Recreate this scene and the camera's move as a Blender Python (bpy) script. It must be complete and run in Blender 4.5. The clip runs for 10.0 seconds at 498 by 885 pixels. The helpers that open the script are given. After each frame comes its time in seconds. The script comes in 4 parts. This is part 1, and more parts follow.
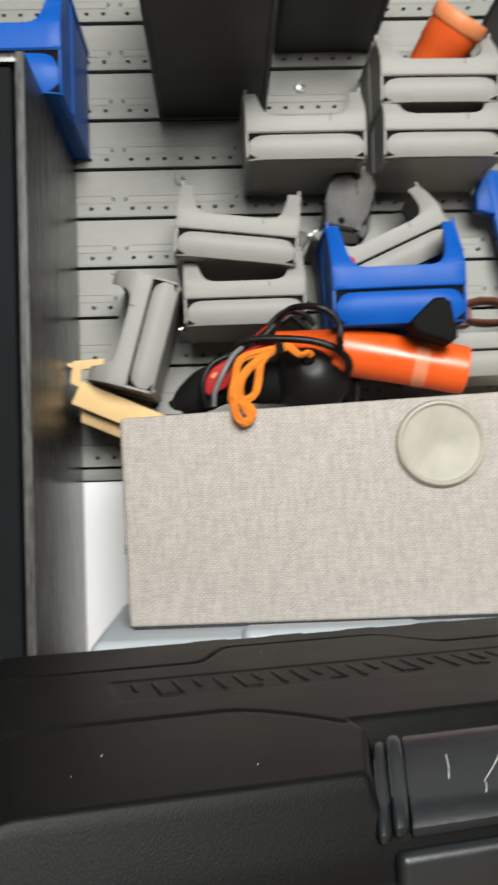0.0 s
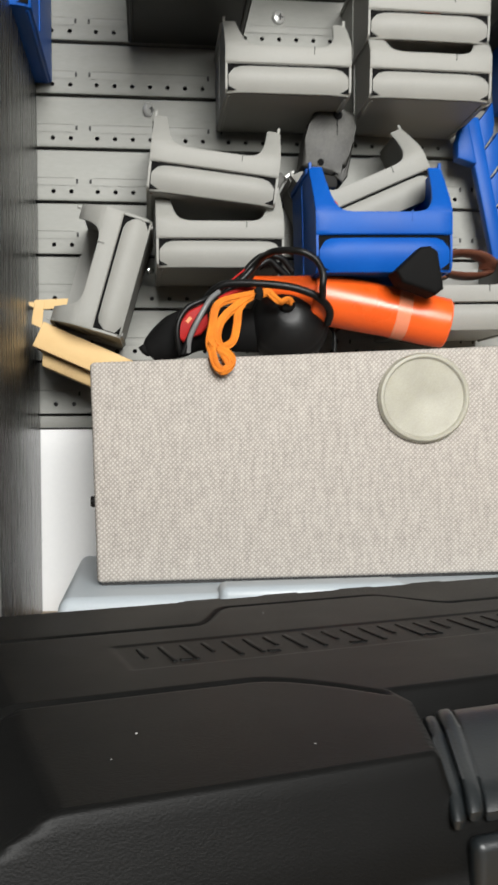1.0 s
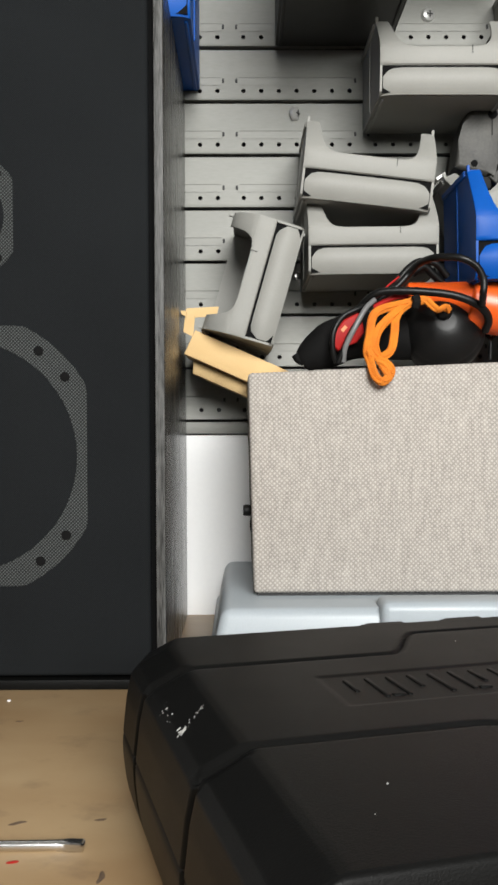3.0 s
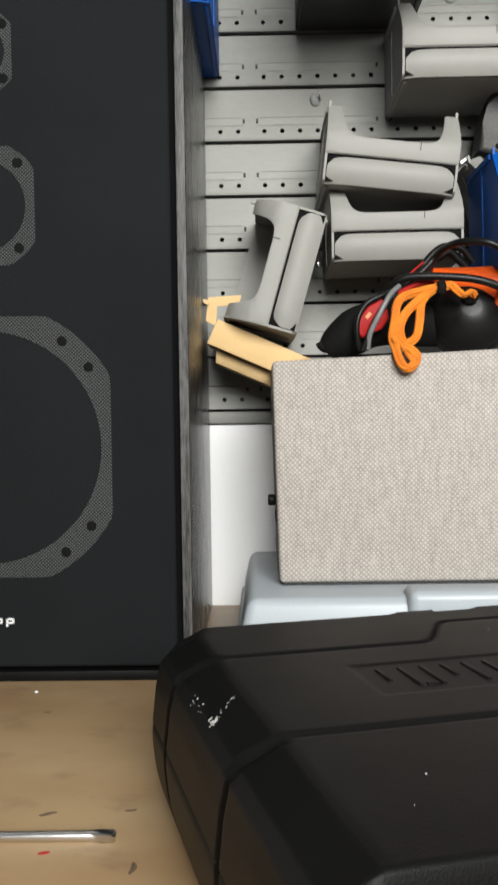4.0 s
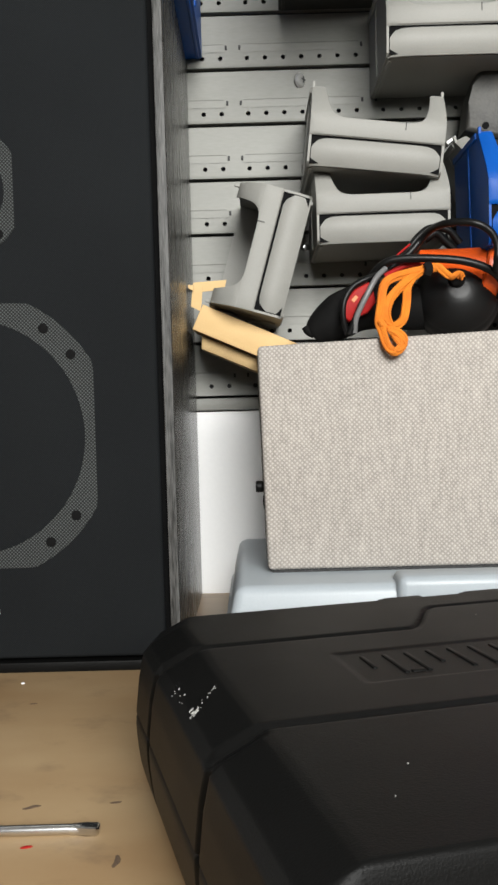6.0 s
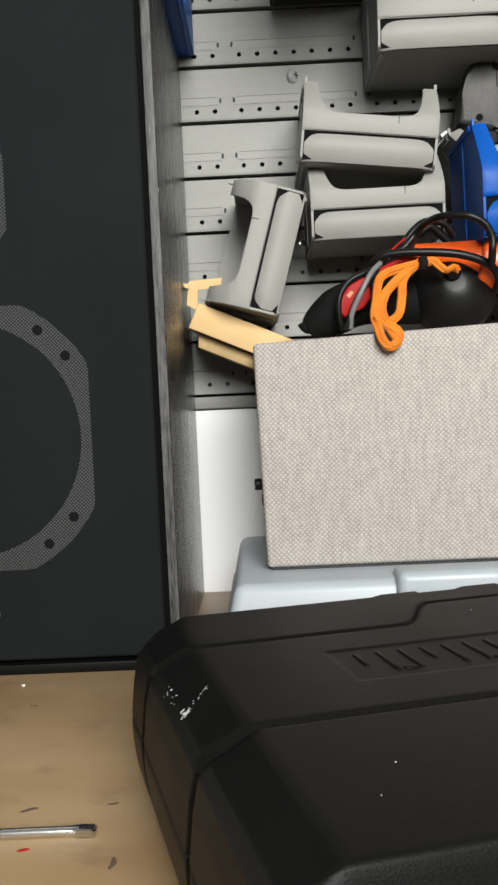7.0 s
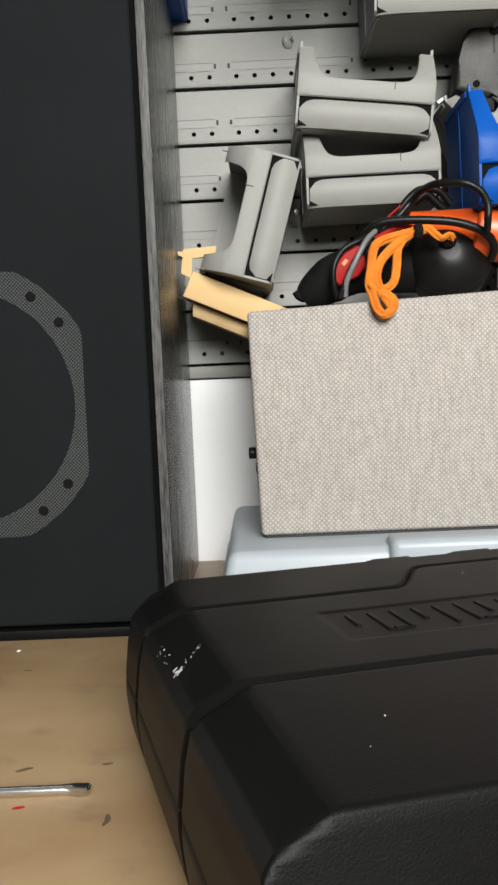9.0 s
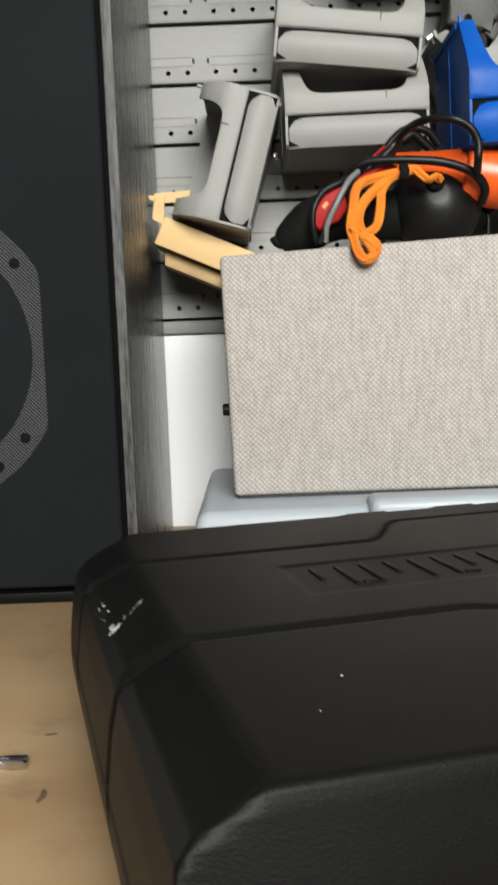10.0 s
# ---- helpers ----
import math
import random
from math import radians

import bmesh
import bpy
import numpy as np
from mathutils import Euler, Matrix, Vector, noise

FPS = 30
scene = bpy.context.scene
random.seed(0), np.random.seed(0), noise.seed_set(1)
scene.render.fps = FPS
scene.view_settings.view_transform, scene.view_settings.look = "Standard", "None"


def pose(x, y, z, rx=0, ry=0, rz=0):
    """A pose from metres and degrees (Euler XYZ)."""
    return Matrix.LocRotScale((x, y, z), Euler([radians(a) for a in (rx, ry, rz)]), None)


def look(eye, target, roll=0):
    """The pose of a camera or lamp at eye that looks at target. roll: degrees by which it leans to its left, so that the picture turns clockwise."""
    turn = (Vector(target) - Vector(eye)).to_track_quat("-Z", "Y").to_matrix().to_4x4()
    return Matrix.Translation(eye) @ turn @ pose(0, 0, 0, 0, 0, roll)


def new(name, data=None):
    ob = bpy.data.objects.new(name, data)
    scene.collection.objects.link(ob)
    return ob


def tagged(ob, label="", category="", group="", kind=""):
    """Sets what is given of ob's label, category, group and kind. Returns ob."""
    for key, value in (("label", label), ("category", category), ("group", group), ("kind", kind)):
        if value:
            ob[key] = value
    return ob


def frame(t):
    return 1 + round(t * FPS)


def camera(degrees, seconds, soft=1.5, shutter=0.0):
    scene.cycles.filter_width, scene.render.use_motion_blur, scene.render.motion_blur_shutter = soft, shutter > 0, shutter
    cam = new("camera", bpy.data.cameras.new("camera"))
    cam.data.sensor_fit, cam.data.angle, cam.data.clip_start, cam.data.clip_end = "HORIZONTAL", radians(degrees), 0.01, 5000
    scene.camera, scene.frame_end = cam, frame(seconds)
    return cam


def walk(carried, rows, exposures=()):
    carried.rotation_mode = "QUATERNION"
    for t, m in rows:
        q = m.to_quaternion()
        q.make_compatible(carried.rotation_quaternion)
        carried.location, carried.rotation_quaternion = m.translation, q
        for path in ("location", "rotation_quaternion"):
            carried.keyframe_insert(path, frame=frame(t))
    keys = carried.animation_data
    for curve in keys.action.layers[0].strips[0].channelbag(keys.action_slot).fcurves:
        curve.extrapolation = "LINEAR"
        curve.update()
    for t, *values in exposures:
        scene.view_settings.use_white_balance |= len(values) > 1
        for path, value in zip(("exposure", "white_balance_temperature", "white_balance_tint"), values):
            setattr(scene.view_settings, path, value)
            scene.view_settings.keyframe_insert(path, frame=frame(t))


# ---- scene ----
cam = camera(31.0, 10.0, soft=2.6, shutter=0.5)
PATH = [
    (0, (0.1235, -0.8972, 0.1749), (0.1845, 1.1001, 0.2550), -1.82),
    (0.2, (0.107, -0.9006, 0.1842), (0.299, 1.0893, 0.2429), -1.2),
    (0.5, (0.0967, -0.8947, 0.1845), (0.3307, 1.0911, 0.2274), -1.01),
    (1, (0.0847, -0.8633, 0.1754), (0.311, 1.1237, 0.1446), -0.48),
    (1.5, (0.0669, -0.8499, 0.1964), (0.2846, 1.1372, 0.1309), 0.0),
    (2, (0.0538, -0.8545, 0.1991), (0.1691, 1.1415, 0.1455), 0.28),
    (2.5, (0.0447, -0.8557, 0.196), (0.0839, 1.1436, 0.1657), -0.39),
    (3.8, (0.035, -0.851, 0.189), (0.028, 1.146, 0.088), -0.1),
    (4, (0.035, -0.85, 0.19), (0.006, 1.148, 0.118), -0.8),
    (4.5, (0.035, -0.85, 0.197), (0.005, 1.15, 0.149), -0.7),
    (5, (0.041, -0.851, 0.196), (0.002, 1.147, 0.127), -1.6),
    (5.5, (0.043, -0.842, 0.189), (0.007, 1.155, 0.091), -1.4),
    (5.7, (0.04, -0.843, 0.189), (0.016, 1.155, 0.098), -1.3),
    (6.8, (0.046, -0.841, 0.187), (0.021, 1.154, 0.048), -2.3),
    (7, (0.048, -0.841, 0.189), (0.015, 1.156, 0.083), -2.6),
    (7.5, (0.056, -0.838, 0.186), (0.046, 1.157, 0.046), -2.9),
    (8, (0.054, -0.841, 0.188), (0.041, 1.154, 0.05), -2.8),
    (8.5, (0.053, -0.843, 0.186), (0.032, 1.153, 0.051), -2.5),
    (9, (0.049, -0.842, 0.184), (0.023, 1.152, 0.022), -2.5),
    (9.5, (0.05, -0.825, 0.178), (0.032, 1.168, 0.011), -2.0),
    (10, (0.062, -0.803, 0.164), (0.05, 1.186, -0.048), -2.2),
]
walk(cam, [(t, look(eye, target, roll)) for t, eye, target, roll in PATH])

# ---------------------------------------------------------------- light
# assumed window, unseen: placed and sized to give the main light
ASSUMED_WINDOW = (-0.08, 0.92, 0.55, 1.45)   # x from, x to, z from, z to, in the rear wall
world = bpy.data.worlds.new("sky")
scene.world = world
world.use_nodes = True
sky = world.node_tree.nodes.new("ShaderNodeTexSky")
sky.sky_type = "NISHITA"
sky.sun_disc = False
sky.sun_elevation, sky.sun_rotation = radians(40), radians(20)
world.node_tree.links.new(sky.outputs["Color"], world.node_tree.nodes["Background"].inputs["Color"])
world.node_tree.nodes["Background"].inputs["Strength"].default_value = 0.12
# added area lamp that fills the assumed window
day = new("assumed_daylight", bpy.data.lights.new("assumed_daylight", "AREA"))
day.data.shape, day.data.size, day.data.size_y = "RECTANGLE", ASSUMED_WINDOW[1] - ASSUMED_WINDOW[0] - 0.05, ASSUMED_WINDOW[3] - ASSUMED_WINDOW[2] - 0.05
day.data.energy = 82
day.data.color = (0.99, 0.985, 0.955)
day.matrix_world = look(((ASSUMED_WINDOW[0] + ASSUMED_WINDOW[1]) / 2, -2.18, (ASSUMED_WINDOW[2] + ASSUMED_WINDOW[3]) / 2), ((ASSUMED_WINDOW[0] + ASSUMED_WINDOW[1]) / 2, 0, (ASSUMED_WINDOW[2] + ASSUMED_WINDOW[3]) / 2 - 0.55))
scene.view_settings.exposure = 0.0

# ---------------------------------------------------------------- helpers
def part(name, bm, material, parent=None, label="", smooth=True):
    me = bpy.data.meshes.new(name)
    bmesh.ops.recalc_face_normals(bm, faces=bm.faces)
    bm.to_mesh(me)
    bm.free()
    me.materials.append(material)
    if smooth:
        for p in me.polygons:
            p.use_smooth = True
        me.set_sharp_from_angle(angle=radians(38))
    ob = new(name, me)
    if parent is not None:
        ob.parent = parent
    if label:
        ob["label"] = label
    return ob


def thing(name, label, category, m=None, group="", kind=""):
    ob = new(name)
    ob.empty_display_size = 0.02
    if m is not None:
        ob.matrix_world = m
    return tagged(ob, label, category, group, kind)


def box(bm, x0, x1, y0, y1, z0, z1, bevel=0.0, seg=2, m=None):
    geo = bmesh.ops.create_cube(bm, size=1.0)
    vs = geo["verts"]
    for v in vs:
        v.co = Vector((x0 + (v.co.x + 0.5) * (x1 - x0), y0 + (v.co.y + 0.5) * (y1 - y0), z0 + (v.co.z + 0.5) * (z1 - z0)))
    if bevel:
        es = list({e for v in vs for e in v.link_edges})
        r = bmesh.ops.bevel(bm, geom=es, offset=bevel, segments=seg, profile=0.5, affect="EDGES")
        vs = list({v for f in r["faces"] for v in f.verts} | {v for v in vs if v.is_valid})
    if m is not None:
        bmesh.ops.transform(bm, matrix=m, verts=vs)
    return vs


def prism(bm, outline, lo, hi, axis="y", bevel=0.0, seg=2):
    """A closed outline of 2D points drawn out along an axis; for y the outline is (x, z), for x it is (y, z), for z it is (x, y)."""
    def at(p, h):
        return {"y": (p[0], h, p[1]), "x": (h, p[0], p[1]), "z": (p[0], p[1], h)}[axis]
    a = [bm.verts.new(at(p, lo)) for p in outline]
    b = [bm.verts.new(at(p, hi)) for p in outline]
    n = len(outline)
    fs = [bm.faces.new(a), bm.faces.new(b[::-1])]
    for i in range(n):
        bm.faces.new((a[i], a[(i + 1) % n], b[(i + 1) % n], b[i]))
    if bevel:
        es = list({e for f in fs for e in f.edges})
        bmesh.ops.bevel(bm, geom=es, offset=bevel, segments=seg, profile=0.5, affect="EDGES")


def lathe(bm, profile, n=32, m=None, caps=True):
    """Rings (radius, height) round z, joined; m moves the result."""
    rings = []
    vs = []
    for r, h in profile:
        ring = [bm.verts.new((r * math.cos(2 * math.pi * i / n), r * math.sin(2 * math.pi * i / n), h)) for i in range(n)]
        rings.append(ring)
        vs += ring
    for a, b in zip(rings, rings[1:]):
        for i in range(n):
            bm.faces.new((a[i], a[(i + 1) % n], b[(i + 1) % n], b[i]))
    if caps:
        bm.faces.new(rings[0][::-1])
        bm.faces.new(rings[-1])
    if m is not None:
        bmesh.ops.transform(bm, matrix=m, verts=vs)
    return vs


def smooth_path(points, per=10):
    """Catmull-Rom through the points."""
    p = [Vector(q) for q in points]
    p = [2 * p[0] - p[1]] + p + [2 * p[-1] - p[-2]]
    out = []
    for a, b, c, d in zip(p, p[1:], p[2:], p[3:]):
        for k in range(per):
            t = k / per
            out.append(0.5 * ((2 * b) + (c - a) * t + (2 * a - 5 * b + 4 * c - d) * t * t + (3 * b - a - 3 * c + d) * t ** 3))
    out.append(p[-2])
    return out


def sweep(bm, points, radius, n=10, flat=1.0, up=(0, 1, 0), per=10, taper=None, twist=0.0):
    """A tube, or with flat < 1 a flattened band, along a smooth path. up: the direction in which it is flattened."""
    path = smooth_path(points, per)
    rings = []
    for i, c in enumerate(path):
        d = (path[min(i + 1, len(path) - 1)] - path[max(i - 1, 0)]).normalized()
        w = Vector(up)
        w = Matrix.Rotation(twist * i / len(path), 3, d) @ w
        s = d.cross(w).normalized()
        w = s.cross(d).normalized()
        r = radius * (taper(i / (len(path) - 1)) if taper else 1.0)
        rings.append([bm.verts.new(c + s * r * math.cos(2 * math.pi * k / n) + w * r * flat * math.sin(2 * math.pi * k / n)) for k in range(n)])
    for a, b in zip(rings, rings[1:]):
        for k in range(n):
            bm.faces.new((a[k], a[(k + 1) % n], b[(k + 1) % n], b[k]))
    bm.faces.new(rings[0][::-1])
    bm.faces.new(rings[-1])


def arc(cx, cy, r, a0, a1, n):
    return [(cx + r * math.cos(radians(a0 + (a1 - a0) * i / n)), cy + r * math.sin(radians(a0 + (a1 - a0) * i / n))) for i in range(n + 1)]


# ---------------------------------------------------------------- materials
def material(name, rough=0.5, metal=0.0, spec=0.5):
    m = bpy.data.materials.new(name)
    m.use_nodes = True
    nt = m.node_tree
    b = nt.nodes["Principled BSDF"]
    b.inputs["Roughness"].default_value = rough
    b.inputs["Metallic"].default_value = metal
    b.inputs["Specular IOR Level"].default_value = spec
    return m, nt, b


def mottled(name, dark, light, scale=20.0, rough=0.5, metal=0.0, bump=0.0, fine=400.0, stretch=(1, 1, 1), grain=0.35, spec=0.5, rough_var=0.12, contrast=(0.3, 0.7)):
    """A surface whose colour goes between two tones at two scales, with fine relief."""
    m, nt, b = material(name, rough, metal, spec)
    L, N = nt.links.new, nt.nodes.new
    tc = N("ShaderNodeTexCoord")
    mp = N("ShaderNodeMapping")
    mp.inputs["Scale"].default_value = stretch
    L(tc.outputs["Object"], mp.inputs["Vector"])
    big = N("ShaderNodeTexNoise")
    big.inputs["Scale"].default_value = scale
    big.inputs["Detail"].default_value = 5
    small = N("ShaderNodeTexNoise")
    small.inputs["Scale"].default_value = fine
    small.inputs["Detail"].default_value = 3
    L(mp.outputs["Vector"], big.inputs["Vector"])
    L(mp.outputs["Vector"], small.inputs["Vector"])
    mix = N("ShaderNodeMix")
    mix.inputs["Factor"].default_value = grain
    L(big.outputs["Fac"], mix.inputs["A"])
    L(small.outputs["Fac"], mix.inputs["B"])
    ramp = N("ShaderNodeValToRGB")
    ramp.color_ramp.elements[0].position, ramp.color_ramp.elements[1].position = contrast
    ramp.color_ramp.elements[0].color = (*dark, 1)
    ramp.color_ramp.elements[1].color = (*light, 1)
    L(mix.outputs["Result"], ramp.inputs["Fac"])
    L(ramp.outputs["Color"], b.inputs["Base Color"])
    rr = N("ShaderNodeMapRange")
    rr.inputs["To Min"].default_value = max(0.02, rough - rough_var)
    rr.inputs["To Max"].default_value = min(1, rough + rough_var)
    L(big.outputs["Fac"], rr.inputs["Value"])
    L(rr.outputs["Result"], b.inputs["Roughness"])
    if bump:
        bp = N("ShaderNodeBump")
        bp.inputs["Strength"].default_value = bump
        bp.inputs["Distance"].default_value = 0.001
        L(small.outputs["Fac"], bp.inputs["Height"])
        L(bp.outputs["Normal"], b.inputs["Normal"])
    return m


BIN_GREY = mottled("grey_plastic", (0.262, 0.259, 0.238), (0.305, 0.302, 0.28), 30, 0.55, fine=900, bump=0.08, spec=0.35)
DARK_CONE = mottled("dark_cone", (0.004, 0.004, 0.0042), (0.006, 0.006, 0.0062), 30, 0.8, spec=0.1)
BIN_DARK = mottled("dark_grey_plastic", (0.018, 0.018, 0.016), (0.027, 0.027, 0.024), 25, 0.55, fine=900, bump=0.08)
BIN_BLUE = mottled("blue_plastic", (0.0006, 0.064, 0.325), (0.0010, 0.086, 0.40), 25, 0.45, fine=800, bump=0.05, spec=0.22)
STEEL = mottled("grey_painted_steel", (0.217, 0.217, 0.198), (0.275, 0.275, 0.254), 14, 0.52, metal=0.1, spec=0.35, fine=120, stretch=(1, 1, 5), bump=0.05)
# dark tone that stands for shade in holes, nicks and slots
CAVITY = mottled("recess_shade", (0.03, 0.03, 0.03), (0.05, 0.05, 0.05), 10, 0.7)
WHITE_WALL = mottled("white_painted_wall", (0.83, 0.83, 0.83), (0.88, 0.88, 0.87), 9, 0.7, fine=250, bump=0.12)
# dim grey for the unseen room surfaces, chosen to limit bounced light
ROOM_PAINT = mottled("room_paint", (0.17, 0.165, 0.155), (0.22, 0.215, 0.2), 2, 0.8, fine=80, bump=0.1)
CONCRETE = mottled("concrete", (0.1, 0.1, 0.095), (0.16, 0.155, 0.15), 3, 0.85, fine=60, bump=0.3)
ZINC = mottled("dull_zinc", (0.5, 0.5, 0.48), (0.62, 0.62, 0.6), 80, 0.38, metal=0.45, fine=600)
CORD = mottled("grey_cord_sheath", (0.13, 0.13, 0.13), (0.2, 0.2, 0.2), 80, 0.4)
CHROME = mottled("bright_steel", (0.62, 0.62, 0.62), (0.74, 0.74, 0.73), 40, 0.22, metal=1.0, fine=600, rough_var=0.08)
CASE_BLACK = mottled("black_case_plastic", (0.0026, 0.0026, 0.0025), (0.0045, 0.0045, 0.0043), 18, 0.45, fine=1500, bump=0.12, rough_var=0.08, spec=0.10)
CASE_GLOSS = mottled("black_glossy_plastic", (0.0045, 0.0060, 0.0068), (0.008, 0.0105, 0.012), 30, 0.36, fine=1100, bump=0.1)
RUBBER = mottled("black_rubber", (0.004, 0.004, 0.004), (0.008, 0.008, 0.008), 60, 0.42, fine=900, bump=0.1)
LAMP_RUBBER = mottled("black_lamp_rubber", (0.003, 0.003, 0.003), (0.006, 0.006, 0.006), 60, 0.40, fine=900, bump=0.08, spec=0.28)
PAD_BLACK = mottled("black_padding", (0.003, 0.003, 0.003), (0.007, 0.0068, 0.0066), 60, 0.75, fine=900, bump=0.35, spec=0.12)
SOFT_BLACK = mottled("black_foam", (0.007, 0.0068, 0.0065), (0.015, 0.0145, 0.014), 60, 0.8, fine=900, bump=0.4)
CASE_GREY = mottled("blue_grey_plastic", (0.33, 0.37, 0.40), (0.39, 0.43, 0.46), 16, 0.4, fine=900, bump=0.06)
ORANGE = mottled("orange_plastic", (0.72, 0.085, 0.008), (0.82, 0.115, 0.012), 30, 0.3, fine=700, bump=0.04)
ORANGE_DIM = mottled("orange_cap_plastic", (0.62, 0.08, 0.015), (0.74, 0.115, 0.02), 30, 0.35, fine=700, bump=0.04)
PEACH = mottled("faded_orange_plastic", (0.64, 0.19, 0.065), (0.70, 0.25, 0.10), 40, 0.5)
RIBBON = mottled("orange_fabric", (0.58, 0.14, 0.005), (0.8, 0.25, 0.014), 70, 0.8, fine=1600, bump=0.6)
RED = mottled("red_plastic", (0.3, 0.006, 0.006), (0.42, 0.012, 0.010), 60, 0.6, spec=0.25)
CARD = mottled("tan_cardboard", (0.62, 0.41, 0.18), (0.70, 0.49, 0.24), 25, 0.75, fine=700, bump=0.15, stretch=(1, 1, 3))
CARD_DARK = mottled("worn_cardboard", (0.36, 0.24, 0.11), (0.52, 0.37, 0.18), 40, 0.8, fine=700, bump=0.2)
LEATHER = mottled("brown_leather", (0.13, 0.045, 0.025), (0.25, 0.1, 0.06), 45, 0.45, fine=500, bump=0.4)
GUARD = mottled("worn_dark_metal", (0.022, 0.021, 0.019), (0.085, 0.083, 0.075), 45, 0.55, metal=0.25, fine=450, bump=0.2, grain=0.2, contrast=(0.35, 0.70))
LID = mottled("milky_plastic", (0.42, 0.40, 0.33), (0.56, 0.54, 0.45), 45, 0.5, fine=700, bump=0.05)
LID.node_tree.nodes["Principled BSDF"].inputs["Alpha"].default_value = 0.68
LID.node_tree.nodes["Principled BSDF"].inputs["Subsurface Weight"].default_value = 0.25
LID.node_tree.nodes["Principled BSDF"].inputs["Subsurface Radius"].default_value = (0.004, 0.004, 0.003)
WHITE_INK = mottled("white_print", (0.75, 0.75, 0.75), (0.85, 0.85, 0.85), 90, 0.5)
SCUFF = mottled("whitish_scuff", (0.22, 0.22, 0.21), (0.52, 0.52, 0.5), 300, 0.7)
SCORCH = mottled("scorched_wood", (0.07, 0.045, 0.03), (0.16, 0.105, 0.065), 300, 0.7, fine=1500)
GREEN = mottled("yellow_green_plastic", (0.42, 0.43, 0.14), (0.52, 0.53, 0.2), 40, 0.5)


def tape_material():
    m, nt, b = material("clear_tape", 0.25)
    b.inputs["Base Color"].default_value = (0.9, 0.55, 0.35, 1)
    b.inputs["Alpha"].default_value = 0.35
    return m


def fabric_material():
    """Coarse basket weave in greyish beige threads."""
    m, nt, b = material("woven_fabric", 0.9, spec=0.2)
    L, N = nt.links.new, nt.nodes.new
    tc = N("ShaderNodeTexCoord")
    wob = N("ShaderNodeTexNoise")
    wob.inputs["Scale"].default_value = 90
    wob.inputs["Detail"].default_value = 2
    L(tc.outputs["Object"], wob.inputs["Vector"])
    add = N("ShaderNodeMix")
    add.data_type = "RGBA"
    add.blend_type = "LINEAR_LIGHT"
    add.inputs["Factor"].default_value = 0.0016
    L(tc.outputs["Object"], add.inputs["A"])
    L(wob.outputs["Color"], add.inputs["B"])
    turn = N("ShaderNodeMapping")
    turn.inputs["Rotation"].default_value = (0, radians(45), 0)
    L(add.outputs["Result"], turn.inputs["Vector"])
    waves = []
    for direction in ("X", "Z"):
        w = N("ShaderNodeTexWave")
        w.bands_direction = direction
        w.inputs["Scale"].default_value = 124
        w.inputs["Distortion"].default_value = 0.5
        w.inputs["Detail"].default_value = 1
        w.inputs["Detail Scale"].default_value = 2.0
        L(turn.outputs["Vector"], w.inputs["Vector"])
        waves.append(w)
    weave = N("ShaderNodeMath")
    weave.operation = "MULTIPLY"
    L(waves[0].outputs["Fac"], weave.inputs[0])
    L(waves[1].outputs["Fac"], weave.inputs[1])
    # long uneven threads across and along
    thread = []
    for sc in ((90, 1, 420), (330, 1, 60)):
        mp = N("ShaderNodeMapping")
        mp.inputs["Scale"].default_value = sc
        L(tc.outputs["Object"], mp.inputs["Vector"])
        n = N("ShaderNodeTexNoise")
        n.inputs["Scale"].default_value = 1.0
        n.inputs["Detail"].default_value = 2
        L(mp.outputs["Vector"], n.inputs["Vector"])
        thread.append(n)
    t2 = N("ShaderNodeMix")
    t2.inputs["Factor"].default_value = 0.6
    L(thread[0].outputs["Fac"], t2.inputs["A"])
    L(thread[1].outputs["Fac"], t2.inputs["B"])
    tot = N("ShaderNodeMix")
    tot.inputs["Factor"].default_value = 0.6
    L(weave.outputs[0], tot.inputs["A"])
    L(t2.outputs["Result"], tot.inputs["B"])
    ramp = N("ShaderNodeValToRGB")
    ramp.color_ramp.elements[0].position, ramp.color_ramp.elements[1].position = 0.2, 0.72
    ramp.color_ramp.elements[0].color = (0.275, 0.252, 0.228, 1)
    ramp.color_ramp.elements[1].color = (0.55, 0.508, 0.462, 1)
    L(tot.outputs["Result"], ramp.inputs["Fac"])
    L(ramp.outputs["Color"], b.inputs["Base Color"])
    bp = N("ShaderNodeBump")
    bp.inputs["Strength"].default_value = 0.45
    bp.inputs["Distance"].default_value = 0.0008
    L(tot.outputs["Result"], bp.inputs["Height"])
    L(bp.outputs["Normal"], b.inputs["Normal"])
    return m


